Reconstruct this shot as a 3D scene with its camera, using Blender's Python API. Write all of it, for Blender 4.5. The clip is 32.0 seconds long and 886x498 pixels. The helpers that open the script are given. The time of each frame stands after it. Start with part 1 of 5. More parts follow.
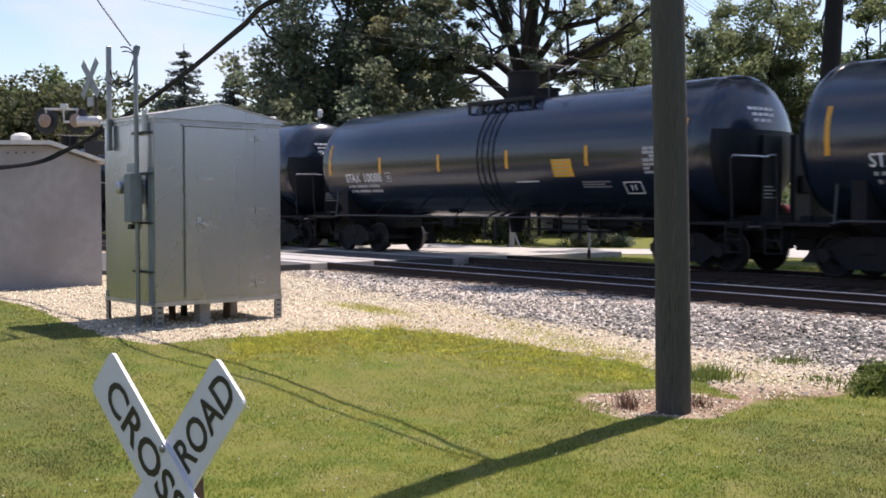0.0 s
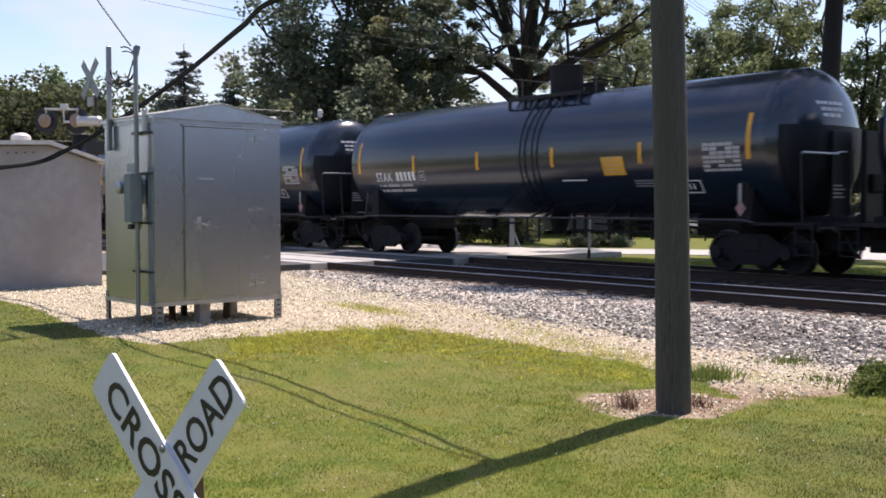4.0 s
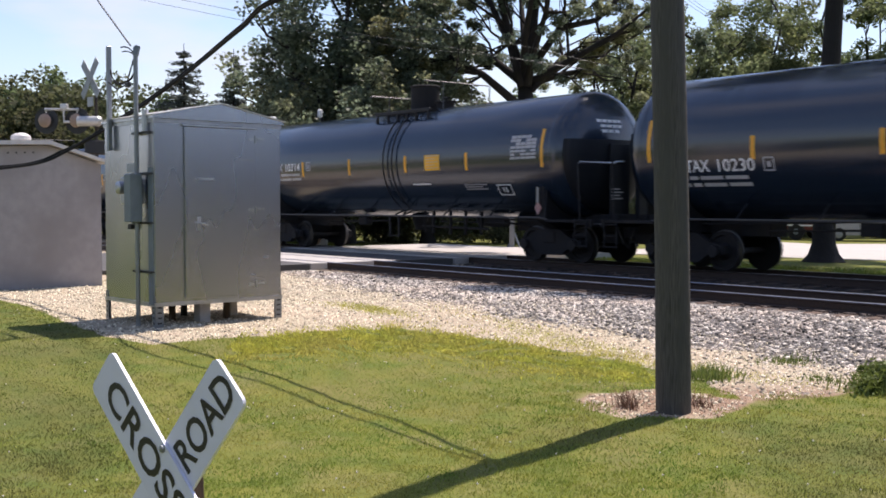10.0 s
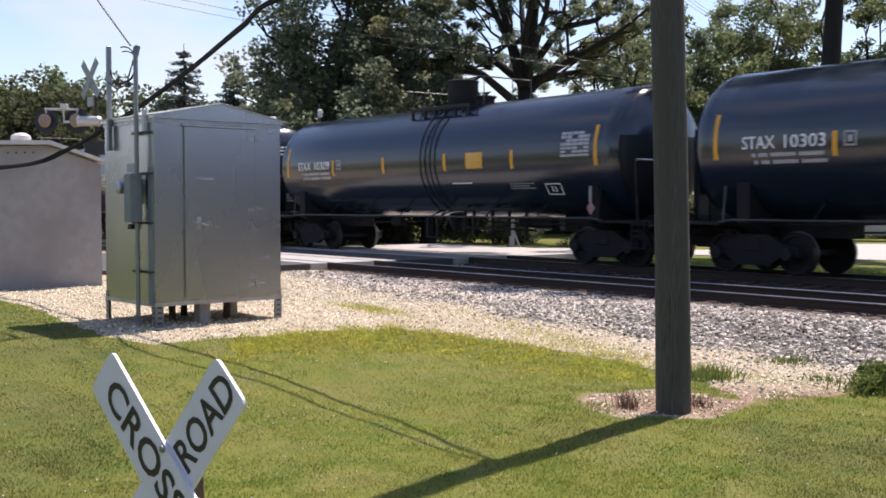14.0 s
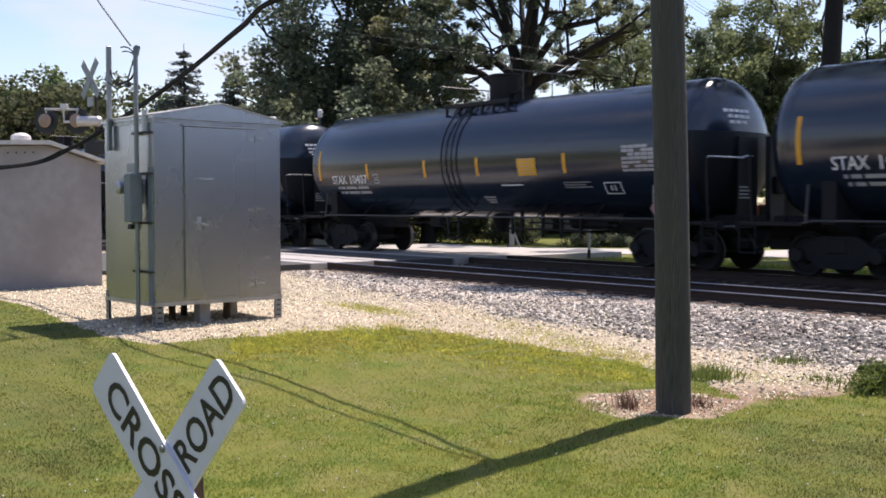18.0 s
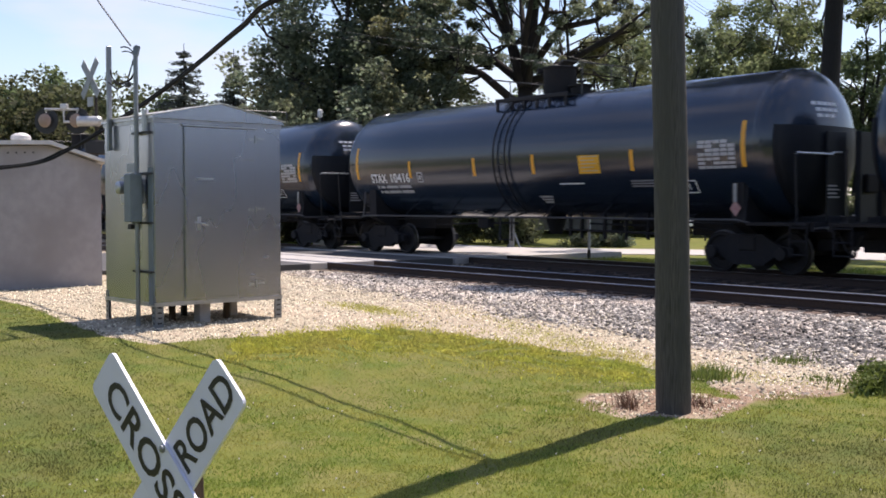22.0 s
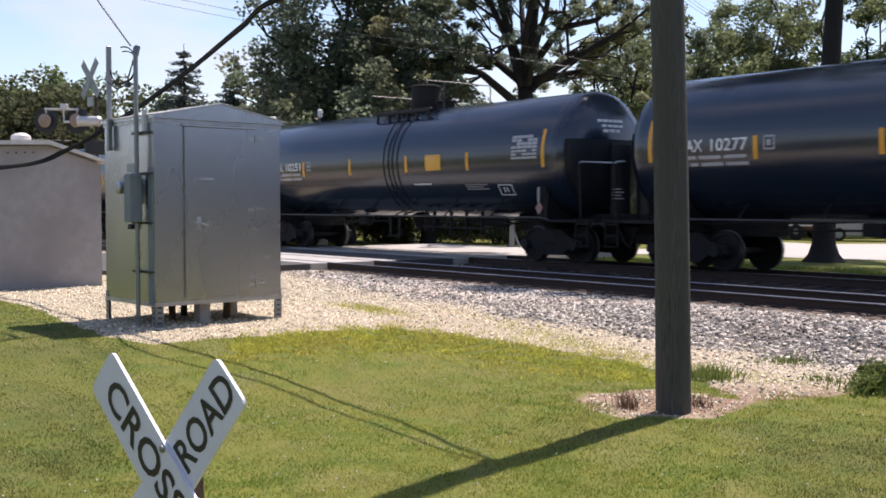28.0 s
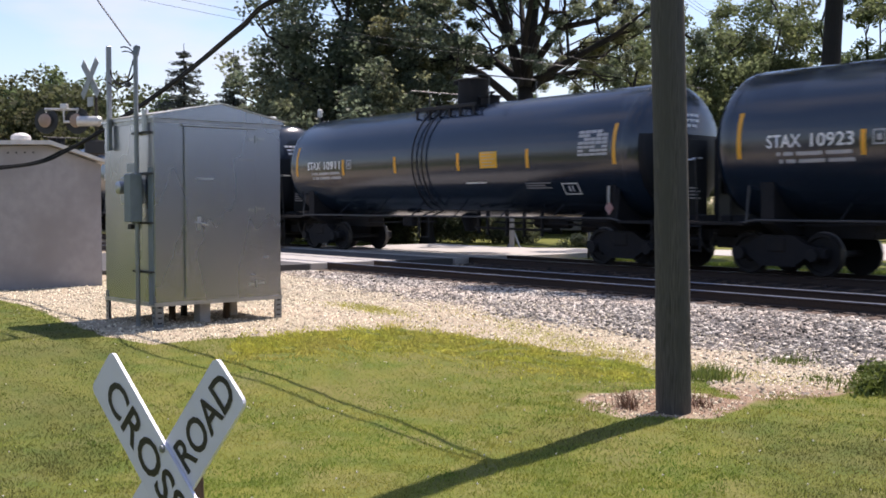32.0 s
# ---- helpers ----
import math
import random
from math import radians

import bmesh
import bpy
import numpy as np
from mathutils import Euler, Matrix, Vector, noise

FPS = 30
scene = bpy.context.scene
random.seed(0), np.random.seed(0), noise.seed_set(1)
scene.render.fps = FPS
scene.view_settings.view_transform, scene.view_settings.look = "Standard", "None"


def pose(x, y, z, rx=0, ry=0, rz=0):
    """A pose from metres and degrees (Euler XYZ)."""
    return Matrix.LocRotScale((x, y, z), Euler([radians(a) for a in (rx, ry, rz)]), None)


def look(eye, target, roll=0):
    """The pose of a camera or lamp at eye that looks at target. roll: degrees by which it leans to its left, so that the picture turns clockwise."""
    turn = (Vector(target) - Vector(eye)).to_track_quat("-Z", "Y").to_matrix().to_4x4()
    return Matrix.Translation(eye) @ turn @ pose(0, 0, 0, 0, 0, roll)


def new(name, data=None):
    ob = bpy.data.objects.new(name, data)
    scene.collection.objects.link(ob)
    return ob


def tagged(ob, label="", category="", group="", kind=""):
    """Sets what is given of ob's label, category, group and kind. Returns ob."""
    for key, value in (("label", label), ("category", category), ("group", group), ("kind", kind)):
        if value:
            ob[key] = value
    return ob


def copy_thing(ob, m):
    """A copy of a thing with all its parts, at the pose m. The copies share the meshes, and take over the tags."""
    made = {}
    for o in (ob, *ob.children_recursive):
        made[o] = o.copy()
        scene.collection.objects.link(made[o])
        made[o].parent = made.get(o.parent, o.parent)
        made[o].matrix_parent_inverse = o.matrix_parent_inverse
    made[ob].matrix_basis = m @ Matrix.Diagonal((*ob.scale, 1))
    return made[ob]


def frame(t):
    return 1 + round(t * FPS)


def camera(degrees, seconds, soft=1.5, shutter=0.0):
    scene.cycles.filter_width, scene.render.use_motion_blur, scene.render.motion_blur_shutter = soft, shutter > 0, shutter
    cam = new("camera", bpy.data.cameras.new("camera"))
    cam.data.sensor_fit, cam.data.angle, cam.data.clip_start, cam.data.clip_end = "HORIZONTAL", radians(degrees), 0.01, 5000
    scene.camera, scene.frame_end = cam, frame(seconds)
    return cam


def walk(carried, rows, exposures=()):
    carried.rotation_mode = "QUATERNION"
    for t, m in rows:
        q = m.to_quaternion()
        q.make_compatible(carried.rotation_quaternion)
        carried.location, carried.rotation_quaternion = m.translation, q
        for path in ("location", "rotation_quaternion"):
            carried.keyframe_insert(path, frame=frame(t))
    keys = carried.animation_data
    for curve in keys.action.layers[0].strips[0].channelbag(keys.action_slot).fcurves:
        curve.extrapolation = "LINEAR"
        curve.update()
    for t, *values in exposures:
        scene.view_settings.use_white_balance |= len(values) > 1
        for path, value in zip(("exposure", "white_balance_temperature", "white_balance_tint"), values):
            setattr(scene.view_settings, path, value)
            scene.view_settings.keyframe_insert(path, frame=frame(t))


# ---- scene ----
from collections import defaultdict

# camera: stands still on the lawn beside the line
EYE = (0.0, 0.0, 2.0)
cam = camera(44.22, 32.0, soft=1.75, shutter=0.15)
CAM_POSE = look(EYE, (0.0, 100.0, 2.0 - 3.99))
walk(cam, [(0.0, CAM_POSE), (32.0, CAM_POSE)], exposures=[(0.0, 0.78, 6450, 24), (32.0, 0.78, 6450, 24)])

# ---- the line: e runs along the track (the way the train goes), n across it, away from the lawn
EX, EY = 0.6205, -0.7842
NX, NY = 0.7842, 0.6205
TURN = math.degrees(math.atan2(EY, EX))
RAIL = 0.52
P_NEAR, P_FAR = 16.10, 20.89


def line_xy(q, p):
    return q * EX + p * NX, q * EY + p * NY


def line_pose(q, p, z, turn=0.0):
    x, y = line_xy(q, p)
    return pose(x, y, z, 0, 0, TURN + turn)


# ---- light: high sun behind the train, pale summer sky
SUN_EL, SUN_AZ = 62.0, 37.0
world = bpy.data.worlds.new("sky")
scene.world = world
world.use_nodes = True
wn, wl = world.node_tree.nodes, world.node_tree.links
wn.clear()
sky = wn.new("ShaderNodeTexSky")
sky.sky_type, sky.sun_disc = "NISHITA", False
sky.sun_elevation, sky.sun_rotation = radians(SUN_EL), radians(SUN_AZ)
sky.air_density, sky.dust_density, sky.ozone_density = 1.2, 0.4, 2.6
w_co = wn.new("ShaderNodeTexCoord")
w_map = wn.new("ShaderNodeMapping")
w_map.inputs["Scale"].default_value = (2.2, 2.2, 7.0)
w_noise = wn.new("ShaderNodeTexNoise")
w_noise.inputs["Scale"].default_value = 1.7
w_noise.inputs["Detail"].default_value = 6.0
w_noise.inputs["Roughness"].default_value = 0.55
w_ramp = wn.new("ShaderNodeValToRGB")
w_ramp.color_ramp.elements[0].position, w_ramp.color_ramp.elements[0].color = 0.485, (0, 0, 0, 1)
w_ramp.color_ramp.elements[1].position, w_ramp.color_ramp.elements[1].color = 0.81, (1, 1, 1, 1)
w_mix = wn.new("ShaderNodeMixRGB")
w_mix.inputs[2].default_value = (5.5, 5.7, 6.1, 1)
w_bg = wn.new("ShaderNodeBackground")
w_bg.inputs["Strength"].default_value = 0.095
w_out = wn.new("ShaderNodeOutputWorld")
wl.new(w_co.outputs["Generated"], w_map.inputs["Vector"])
wl.new(w_map.outputs["Vector"], w_noise.inputs["Vector"])
wl.new(w_noise.outputs["Fac"], w_ramp.inputs["Fac"])
wl.new(w_ramp.outputs["Color"], w_mix.inputs[0])
wl.new(sky.outputs["Color"], w_mix.inputs[1])
wl.new(w_mix.outputs["Color"], w_bg.inputs["Color"])
wl.new(w_bg.outputs["Background"], w_out.inputs["Surface"])

sun = new("sun", bpy.data.lights.new("sun", "SUN"))
sun.data.energy, sun.data.angle, sun.data.color = 4.2, radians(0.55), (1.0, 0.93, 0.80)
_az = radians(SUN_AZ)
sun.matrix_world = look((60 * math.sin(_az) * math.cos(radians(SUN_EL)), 60 * math.cos(_az) * math.cos(radians(SUN_EL)), 60 * math.sin(radians(SUN_EL))), (0, 0, 0))


# ---- materials
def material(name, c1, c2=None, rough=0.7, metal=0.0, scale=8.0, bump=0.0, bump_scale=None, c3=None, big=0.6, spec=0.5,
             coat=0.0, island=0.0, rand=0.0, rough_var=0.0, stretch=(1, 1, 1), space="Object", translucent=0.0):
    """A surface with variation at two scales: grain at scale, stains at big."""
    m = bpy.data.materials.new(name)
    m.use_nodes = True
    nt = m.node_tree
    n, l = nt.nodes, nt.links
    b = n["Principled BSDF"]
    c2 = c2 or tuple(v * 0.75 for v in c1)
    c3 = c3 or tuple(v * 0.8 for v in c1)
    co = n.new("ShaderNodeTexCoord")
    mp = n.new("ShaderNodeMapping")
    mp.inputs["Scale"].default_value = stretch
    l.new(co.outputs[space], mp.inputs["Vector"])
    t1 = n.new("ShaderNodeTexNoise")
    t1.inputs["Scale"].default_value, t1.inputs["Detail"].default_value = scale, 5
    t2 = n.new("ShaderNodeTexNoise")
    t2.inputs["Scale"].default_value, t2.inputs["Detail"].default_value = big, 3
    for t in (t1, t2):
        l.new(mp.outputs["Vector"], t.inputs["Vector"])
    r1 = n.new("ShaderNodeMapRange")
    r1.inputs[1].default_value, r1.inputs[2].default_value = 0.35, 0.65
    r2 = n.new("ShaderNodeMapRange")
    r2.inputs[1].default_value, r2.inputs[2].default_value = 0.42, 0.66
    l.new(t1.outputs["Fac"], r1.inputs[0])
    l.new(t2.outputs["Fac"], r2.inputs[0])
    m1 = n.new("ShaderNodeMixRGB")
    m1.inputs[1].default_value, m1.inputs[2].default_value = (*c1, 1), (*c2, 1)
    l.new(r1.outputs[0], m1.inputs[0])
    m2 = n.new("ShaderNodeMixRGB")
    m2.inputs[2].default_value = (*c3, 1)
    l.new(r2.outputs[0], m2.inputs[0])
    l.new(m1.outputs[0], m2.inputs[1])
    col = m2.outputs[0]
    if island or rand:
        hv = n.new("ShaderNodeHueSaturation")
        mr = n.new("ShaderNodeMapRange")
        k = island or rand
        mr.inputs[3].default_value, mr.inputs[4].default_value = 1 - k, 1 + k
        if island:
            g = n.new("ShaderNodeNewGeometry")
            l.new(g.outputs["Random Per Island"], mr.inputs[0])
        else:
            g = n.new("ShaderNodeObjectInfo")
            l.new(g.outputs["Random"], mr.inputs[0])
        l.new(mr.outputs[0], hv.inputs["Value"])
        l.new(col, hv.inputs["Color"])
        col = hv.outputs[0]
    l.new(col, b.inputs["Base Color"])
    b.inputs["Roughness"].default_value, b.inputs["Metallic"].default_value = rough, metal
    b.inputs["Specular IOR Level"].default_value = spec
    b.inputs["Coat Weight"].default_value = coat
    b.inputs["Coat Roughness"].default_value = 0.12
    if rough_var:
        rr = n.new("ShaderNodeMapRange")
        rr.inputs[3].default_value, rr.inputs[4].default_value = rough - rough_var, rough + rough_var
        l.new(t2.outputs["Fac"], rr.inputs[0])
        l.new(rr.outputs[0], b.inputs["Roughness"])
    if bump:
        bp = n.new("ShaderNodeBump")
        bp.inputs["Strength"].default_value, bp.inputs["Distance"].default_value = 1.0, bump
        if bump_scale:
            t3 = n.new("ShaderNodeTexNoise")
            t3.inputs["Scale"].default_value, t3.inputs["Detail"].default_value = bump_scale, 4
            l.new(mp.outputs["Vector"], t3.inputs["Vector"])
            l.new(t3.outputs["Fac"], bp.inputs["Height"])
        else:
            l.new(t1.outputs["Fac"], bp.inputs["Height"])
        l.new(bp.outputs[0], b.inputs["Normal"])
    if translucent:
        tr = n.new("ShaderNodeBsdfTranslucent")
        l.new(col, tr.inputs["Color"])
        mx = n.new("ShaderNodeMixShader")
        mx.inputs[0].default_value = translucent
        out = n["Material Output"]
        l.new(b.outputs[0], mx.inputs[1])
        l.new(tr.outputs[0], mx.inputs[2])
        l.new(mx.outputs[0], out.inputs["Surface"])
    return m


M_TANK = material("black_tank_paint", (0.0088, 0.0195, 0.0370), (0.0098, 0.0205, 0.0380), rough=0.19, scale=3, big=0.5, c3=(0.0100, 0.0185, 0.0330), spec=0.82, rough_var=0.03)
M_FRAME = material("grimy_black_steel", (0.014, 0.015, 0.018), (0.020, 0.020, 0.022), rough=0.85, scale=14, c3=(0.026, 0.023, 0.022), bump=0.002, spec=0.25)
M_RUNG = material("black_rail_paint", (0.018, 0.019, 0.023), rough=0.6, scale=20, spec=0.25)
M_SHIELD = material("dull_black_shield_paint", (0.010, 0.013, 0.018), (0.012, 0.015, 0.020), rough=0.55, scale=6, c3=(0.013, 0.015, 0.019), spec=0.22)
M_SIDERAIL = material("dull_grey_rail_paint", (0.07, 0.072, 0.078), rough=0.5, scale=20)
M_WHEEL = material("worn_wheel_steel", (0.015, 0.0145, 0.016), (0.022, 0.020, 0.020), rough=0.8, metal=0.2, scale=16)
M_TREAD = material("worn_wheel_tread", (0.10, 0.095, 0.09), rough=0.5, metal=0.8, scale=30)
M_YELLOW = material("yellow_reflective_tape", (0.88, 0.42, 0.025), (0.82, 0.37, 0.02), rough=0.45, scale=30)
M_SIGNYEL = material("yellow_warning_panel", (0.90, 0.47, 0.015), (0.84, 0.41, 0.015), rough=0.5, scale=20)
M_STENCIL = material("white_stencil_paint", (0.90, 0.90, 0.89), (0.80, 0.80, 0.79), rough=0.6, scale=40)
M_GREYPRINT = material("grey_stencil_print", (0.50, 0.50, 0.51), (0.36, 0.36, 0.37), rough=0.6, scale=50)
M_DIMPRINT = material("dusty_stencil_print", (0.27, 0.27, 0.285), (0.20, 0.20, 0.215), rough=0.6, scale=50)
M_PINK = material("faded_red_placard", (0.36, 0.15, 0.14), (0.40, 0.27, 0.26), rough=0.6, scale=30)
M_CLEARRAIL = material("galvanised_grab_rail", (0.62, 0.63, 0.64), rough=0.35, metal=0.8, scale=20)
M_ALU = material("weathered_aluminium_sheet", (0.49, 0.50, 0.55), (0.455, 0.465, 0.515), rough=0.27, metal=1.0, scale=1.6, big=0.5, stretch=(1.5, 1.5, 0.5), c3=(0.435, 0.445, 0.49), rough_var=0.05)
M_ALU2 = material("aluminium_trim", (0.56, 0.56, 0.585), rough=0.4, metal=0.85, scale=6)
M_GALV = material("galvanised_steel", (0.30, 0.315, 0.33), (0.25, 0.265, 0.28), rough=0.45, metal=0.8, scale=25)
M_GREYBOX = material("grey_enamel_box", (0.20, 0.235, 0.255), rough=0.45, scale=8)
M_DARK = material("dark_plastic", (0.02, 0.02, 0.02), rough=0.5)
M_SHED = material("dusty_white_shed_paint", (0.36, 0.345, 0.345), (0.31, 0.30, 0.30), rough=0.8, scale=5, big=0.9, c3=(0.27, 0.255, 0.25), bump=0.004)
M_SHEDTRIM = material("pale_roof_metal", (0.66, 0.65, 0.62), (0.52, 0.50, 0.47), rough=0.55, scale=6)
M_POLE = material("weathered_pole_wood", (0.120, 0.110, 0.094), (0.048, 0.045, 0.040), rough=0.9, scale=22, stretch=(6, 6, 0.25), bump=0.012, big=1.6, c3=(0.072, 0.069, 0.060))
M_POST = material("brown_post_wood", (0.10, 0.06, 0.035), (0.06, 0.035, 0.02), rough=0.85, scale=30, stretch=(5, 5, 0.4), bump=0.004)
M_SIGN = material("white_sign_sheeting", (0.74, 0.745, 0.85), (0.70, 0.705, 0.81), rough=0.42, scale=5, c3=(0.70, 0.70, 0.79))
M_BLACK = material("black_sign_lettering", (0.012, 0.012, 0.013), rough=0.5)
M_RAILSIDE = material("rusty_rail_side", (0.055, 0.035, 0.026), (0.035, 0.024, 0.020), rough=0.85, scale=20)
M_RAILTOP = material("polished_rail_head", (0.50, 0.50, 0.52), rough=0.3, metal=1.0, scale=20)
M_TIE = material("creosote_tie_wood", (0.105, 0.068, 0.048), (0.055, 0.038, 0.030), rough=0.9, scale=18, stretch=(1, 8, 8), bump=0.006, rand=0.35)
M_CONC = material("pale_concrete", (0.42, 0.405, 0.38), (0.35, 0.335, 0.315), rough=0.85, scale=9, bump=0.003, c3=(0.42, 0.395, 0.36))
M_ASPH = material("grey_asphalt", (0.085, 0.083, 0.080), (0.055, 0.055, 0.055), rough=0.9, scale=60, bump=0.004)
M_STONE = material("grey_ballast_stone", (0.60, 0.55, 0.475), (0.27, 0.25, 0.225), rough=0.9, scale=12, island=0.9, c3=(0.50, 0.43, 0.36))
M_STONE_DK = material("dark_ballast_stone", (0.050, 0.042, 0.038), (0.035, 0.030, 0.028), rough=0.85, scale=12, island=0.5, c3=(0.060, 0.046, 0.040))
M_GRAVEL = material("tan_gravel_stone", (0.56, 0.505, 0.375), (0.44, 0.385, 0.275), rough=0.9, scale=14, island=0.75, c3=(0.57, 0.52, 0.40))
M_MULCH = material("bark_chip_wood", (0.30, 0.19, 0.125), (0.17, 0.105, 0.070), rough=0.9, scale=20, island=0.7, c3=(0.42, 0.31, 0.22))
M_GRASS = material("lawn_grass", (0.124, 0.218, 0.031), (0.222, 0.265, 0.043), rough=0.55, scale=3.2, big=0.9, c3=(0.325, 0.310, 0.072), island=0.42, translucent=0.45, spec=0.25)
# browner grass, darkened further to carry the lens falloff at the lawn ends
M_GRASS_DARK = material("old_lawn_grass", (0.073, 0.110, 0.021), (0.106, 0.119, 0.024), rough=0.6, scale=3.2, big=0.9, c3=(0.150, 0.142, 0.050), island=0.42, translucent=0.4, spec=0.25)
M_FRINGE = material("yellowing_grass", (0.47, 0.46, 0.085), (0.33, 0.37, 0.070), rough=0.6, scale=2.0, big=0.8, c3=(0.45, 0.405, 0.11), island=0.35, translucent=0.6, spec=0.25)
M_WEED = material("weed_leaves", (0.155, 0.205, 0.050), (0.120, 0.160, 0.040), rough=0.6, island=0.35, translucent=0.4, spec=0.25)
M_DRY = material("dry_weed_stalks", (0.22, 0.13, 0.085), (0.15, 0.09, 0.06), rough=0.9, island=0.4)
M_CLOVER = material("white_clover_bloom", (0.70, 0.68, 0.62), rough=0.8)
M_BARK = material("grey_brown_bark", (0.026, 0.023, 0.021), (0.015, 0.013, 0.012), rough=0.95, scale=10, stretch=(3, 3, 0.6), bump=0.03)
M_LEAF_DK = material("dark_leaves", (0.158, 0.196, 0.128), (0.126, 0.164, 0.106), rough=0.48, scale=0.6, big=0.15, c3=(0.285, 0.275, 0.130), island=0.5, translucent=0.66, spec=0.5)
M_LEAF = material("oak_leaves", (0.118, 0.158, 0.072), (0.094, 0.130, 0.062), rough=0.6, scale=0.6, big=0.15, c3=(0.165, 0.180, 0.072), island=0.4, translucent=0.68, spec=0.25)
M_LEAF_LT = material("light_green_leaves", (0.158, 0.192, 0.090), (0.126, 0.160, 0.078), rough=0.6, scale=0.5, big=0.12, c3=(0.205, 0.212, 0.082), island=0.45, translucent=0.70, spec=0.25)
M_LEAF_BR = material("olive_brown_leaves", (0.125, 0.122, 0.064), (0.092, 0.108, 0.052), rough=0.7, scale=0.4, big=0.1, c3=(0.080, 0.104, 0.042), island=0.4, translucent=0.5, spec=0.25)
M_NEEDLE = material("spruce_needles", (0.120, 0.138, 0.115), (0.098, 0.115, 0.098), rough=0.7, scale=1.5, island=0.4, translucent=0.3)
M_CABLE = material("black_cable_sheath", (0.013, 0.014, 0.015), (0.022, 0.023, 0.023), rough=0.85, scale=30, spec=0.2)
M_WIRE = material("weathered_wire", (0.05, 0.06, 0.06), rough=0.5)
M_RED = material("red_car_paint", (0.15, 0.014, 0.012), rough=0.3, coat=0.5)
M_BLUE = material("blue_barrel_plastic", (0.03, 0.12, 0.36), rough=0.45, scale=6)
M_CARGREY = material("silver_car_paint", (0.36, 0.37, 0.39), rough=0.3, metal=0.4, coat=0.5)
M_GLASS = material("dark_window_glass", (0.015, 0.018, 0.020), rough=0.06, spec=0.8)
M_ROOF = material("brown_roof_shingle", (0.16, 0.085, 0.06), (0.11, 0.06, 0.045), rough=0.9, scale=12, bump=0.01)
M_SIDING = material("pale_house_siding", (0.34, 0.33, 0.31), rough=0.8, scale=6)
M_LENS = material("tan_signal_lens", (0.34, 0.24, 0.18), (0.26, 0.17, 0.12), rough=0.35, scale=12)
M_SILVER = material("silver_signal_paint", (0.60, 0.60, 0.58), rough=0.45, metal=0.5)
M_FENCE = material("dark_fence_wood", (0.045, 0.040, 0.034), rough=0.9, scale=15)
M_TYRE = material("black_tyre_rubber", (0.015, 0.015, 0.015), rough=0.8)


# ---- building helpers
def to_mesh(bm, name, mat):
    me = bpy.data.meshes.new(name)
    bm.to_mesh(me)
    bm.free()
    me.materials.append(mat)
    return me


def part(name, bm, mat, parent=None, label="", m=None, smooth=False):
    """Links a bmesh as one mesh object under a thing or a part."""
    me = bm if isinstance(bm, bpy.types.Mesh) else to_mesh(bm, name, mat)
    if smooth:
        me.polygons.foreach_set("use_smooth", [True] * len(me.polygons))
    ob = new(name, me)
    if parent is not None:
        ob.parent = parent
    if m is not None:
        ob.matrix_basis = m
    if label:
        ob["label"] = label
    return ob


def thing(name, m, label, category, group="", kind=""):
    ob = new(name)
    ob.empty_display_size = 0.2
    ob.matrix_basis = m
    return tagged(ob, label, category, group, kind)


def box(bm, x0, x1, y0, y1, z0, z1, bevel=0.0):
    made = bmesh.ops.create_cube(bm, size=1.0)["verts"]
    for v in made:
        v.co = ((x0 + x1) / 2 + v.co.x * (x1 - x0), (y0 + y1) / 2 + v.co.y * (y1 - y0), (z0 + z1) / 2 + v.co.z * (z1 - z0))
    if bevel:
        es = list({e for v in made for e in v.link_edges})
        bmesh.ops.bevel(bm, geom=es, offset=bevel, segments=1, affect="EDGES")
    return bm


def boxes(*rows, bevel=0.0):
    bm = bmesh.new()
    for r in rows:
        box(bm, *r, bevel=bevel)
    return bm


def tube(bm, pts, r, sides=8, r2=None, cap=True):
    """A round bar along points; the radius runs from r to r2."""
    pts = [Vector(p) for p in pts]
    rings = []
    ref = None
    for i, p in enumerate(pts):
        d = (pts[min(i + 1, len(pts) - 1)] - pts[max(i - 1, 0)]).normalized()
        if ref is None:
            ref = d.orthogonal().normalized()
        ref = (ref - d * ref.dot(d)).normalized()
        o = d.cross(ref)
        k = r if r2 is None else r + (r2 - r) * i / (len(pts) - 1)
        rings.append([bm.verts.new(p + (ref * math.cos(a) + o * math.sin(a)) * k) for a in [2 * math.pi * j / sides for j in range(sides)]])
    for a, b in zip(rings, rings[1:]):
        for j in range(sides):
            bm.faces.new((a[j], a[(j + 1) % sides], b[(j + 1) % sides], b[j]))
    if cap:
        bm.faces.new(rings[0][::-1])
        bm.faces.new(rings[-1])
    return bm


def tubes(*rows, sides=8):
    bm = bmesh.new()
    for pts, r in rows:
        tube(bm, pts, r, sides)
    return bm


def lathe(bm, profile, sides=32, axis="x"):
    """Turns (along, radius) pairs about an axis."""
    rings = []
    for a, r in profile:
        ring = []
        for j in range(sides):
            t = 2 * math.pi * j / sides
            c, s = r * math.cos(t), r * math.sin(t)
            co = (a, c, s) if axis == "x" else (s, a, c) if axis == "y" else (c, s, a)
            ring.append(bm.verts.new(co))
        rings.append(ring)
    for a, b in zip(rings, rings[1:]):
        for j in range(sides):
            bm.faces.new((a[j], a[(j + 1) % sides], b[(j + 1) % sides], b[j]))
    bm.faces.new(rings[0][::-1])
    bm.faces.new(rings[-1])
    bmesh.ops.recalc_face_normals(bm, faces=bm.faces)
    return bm


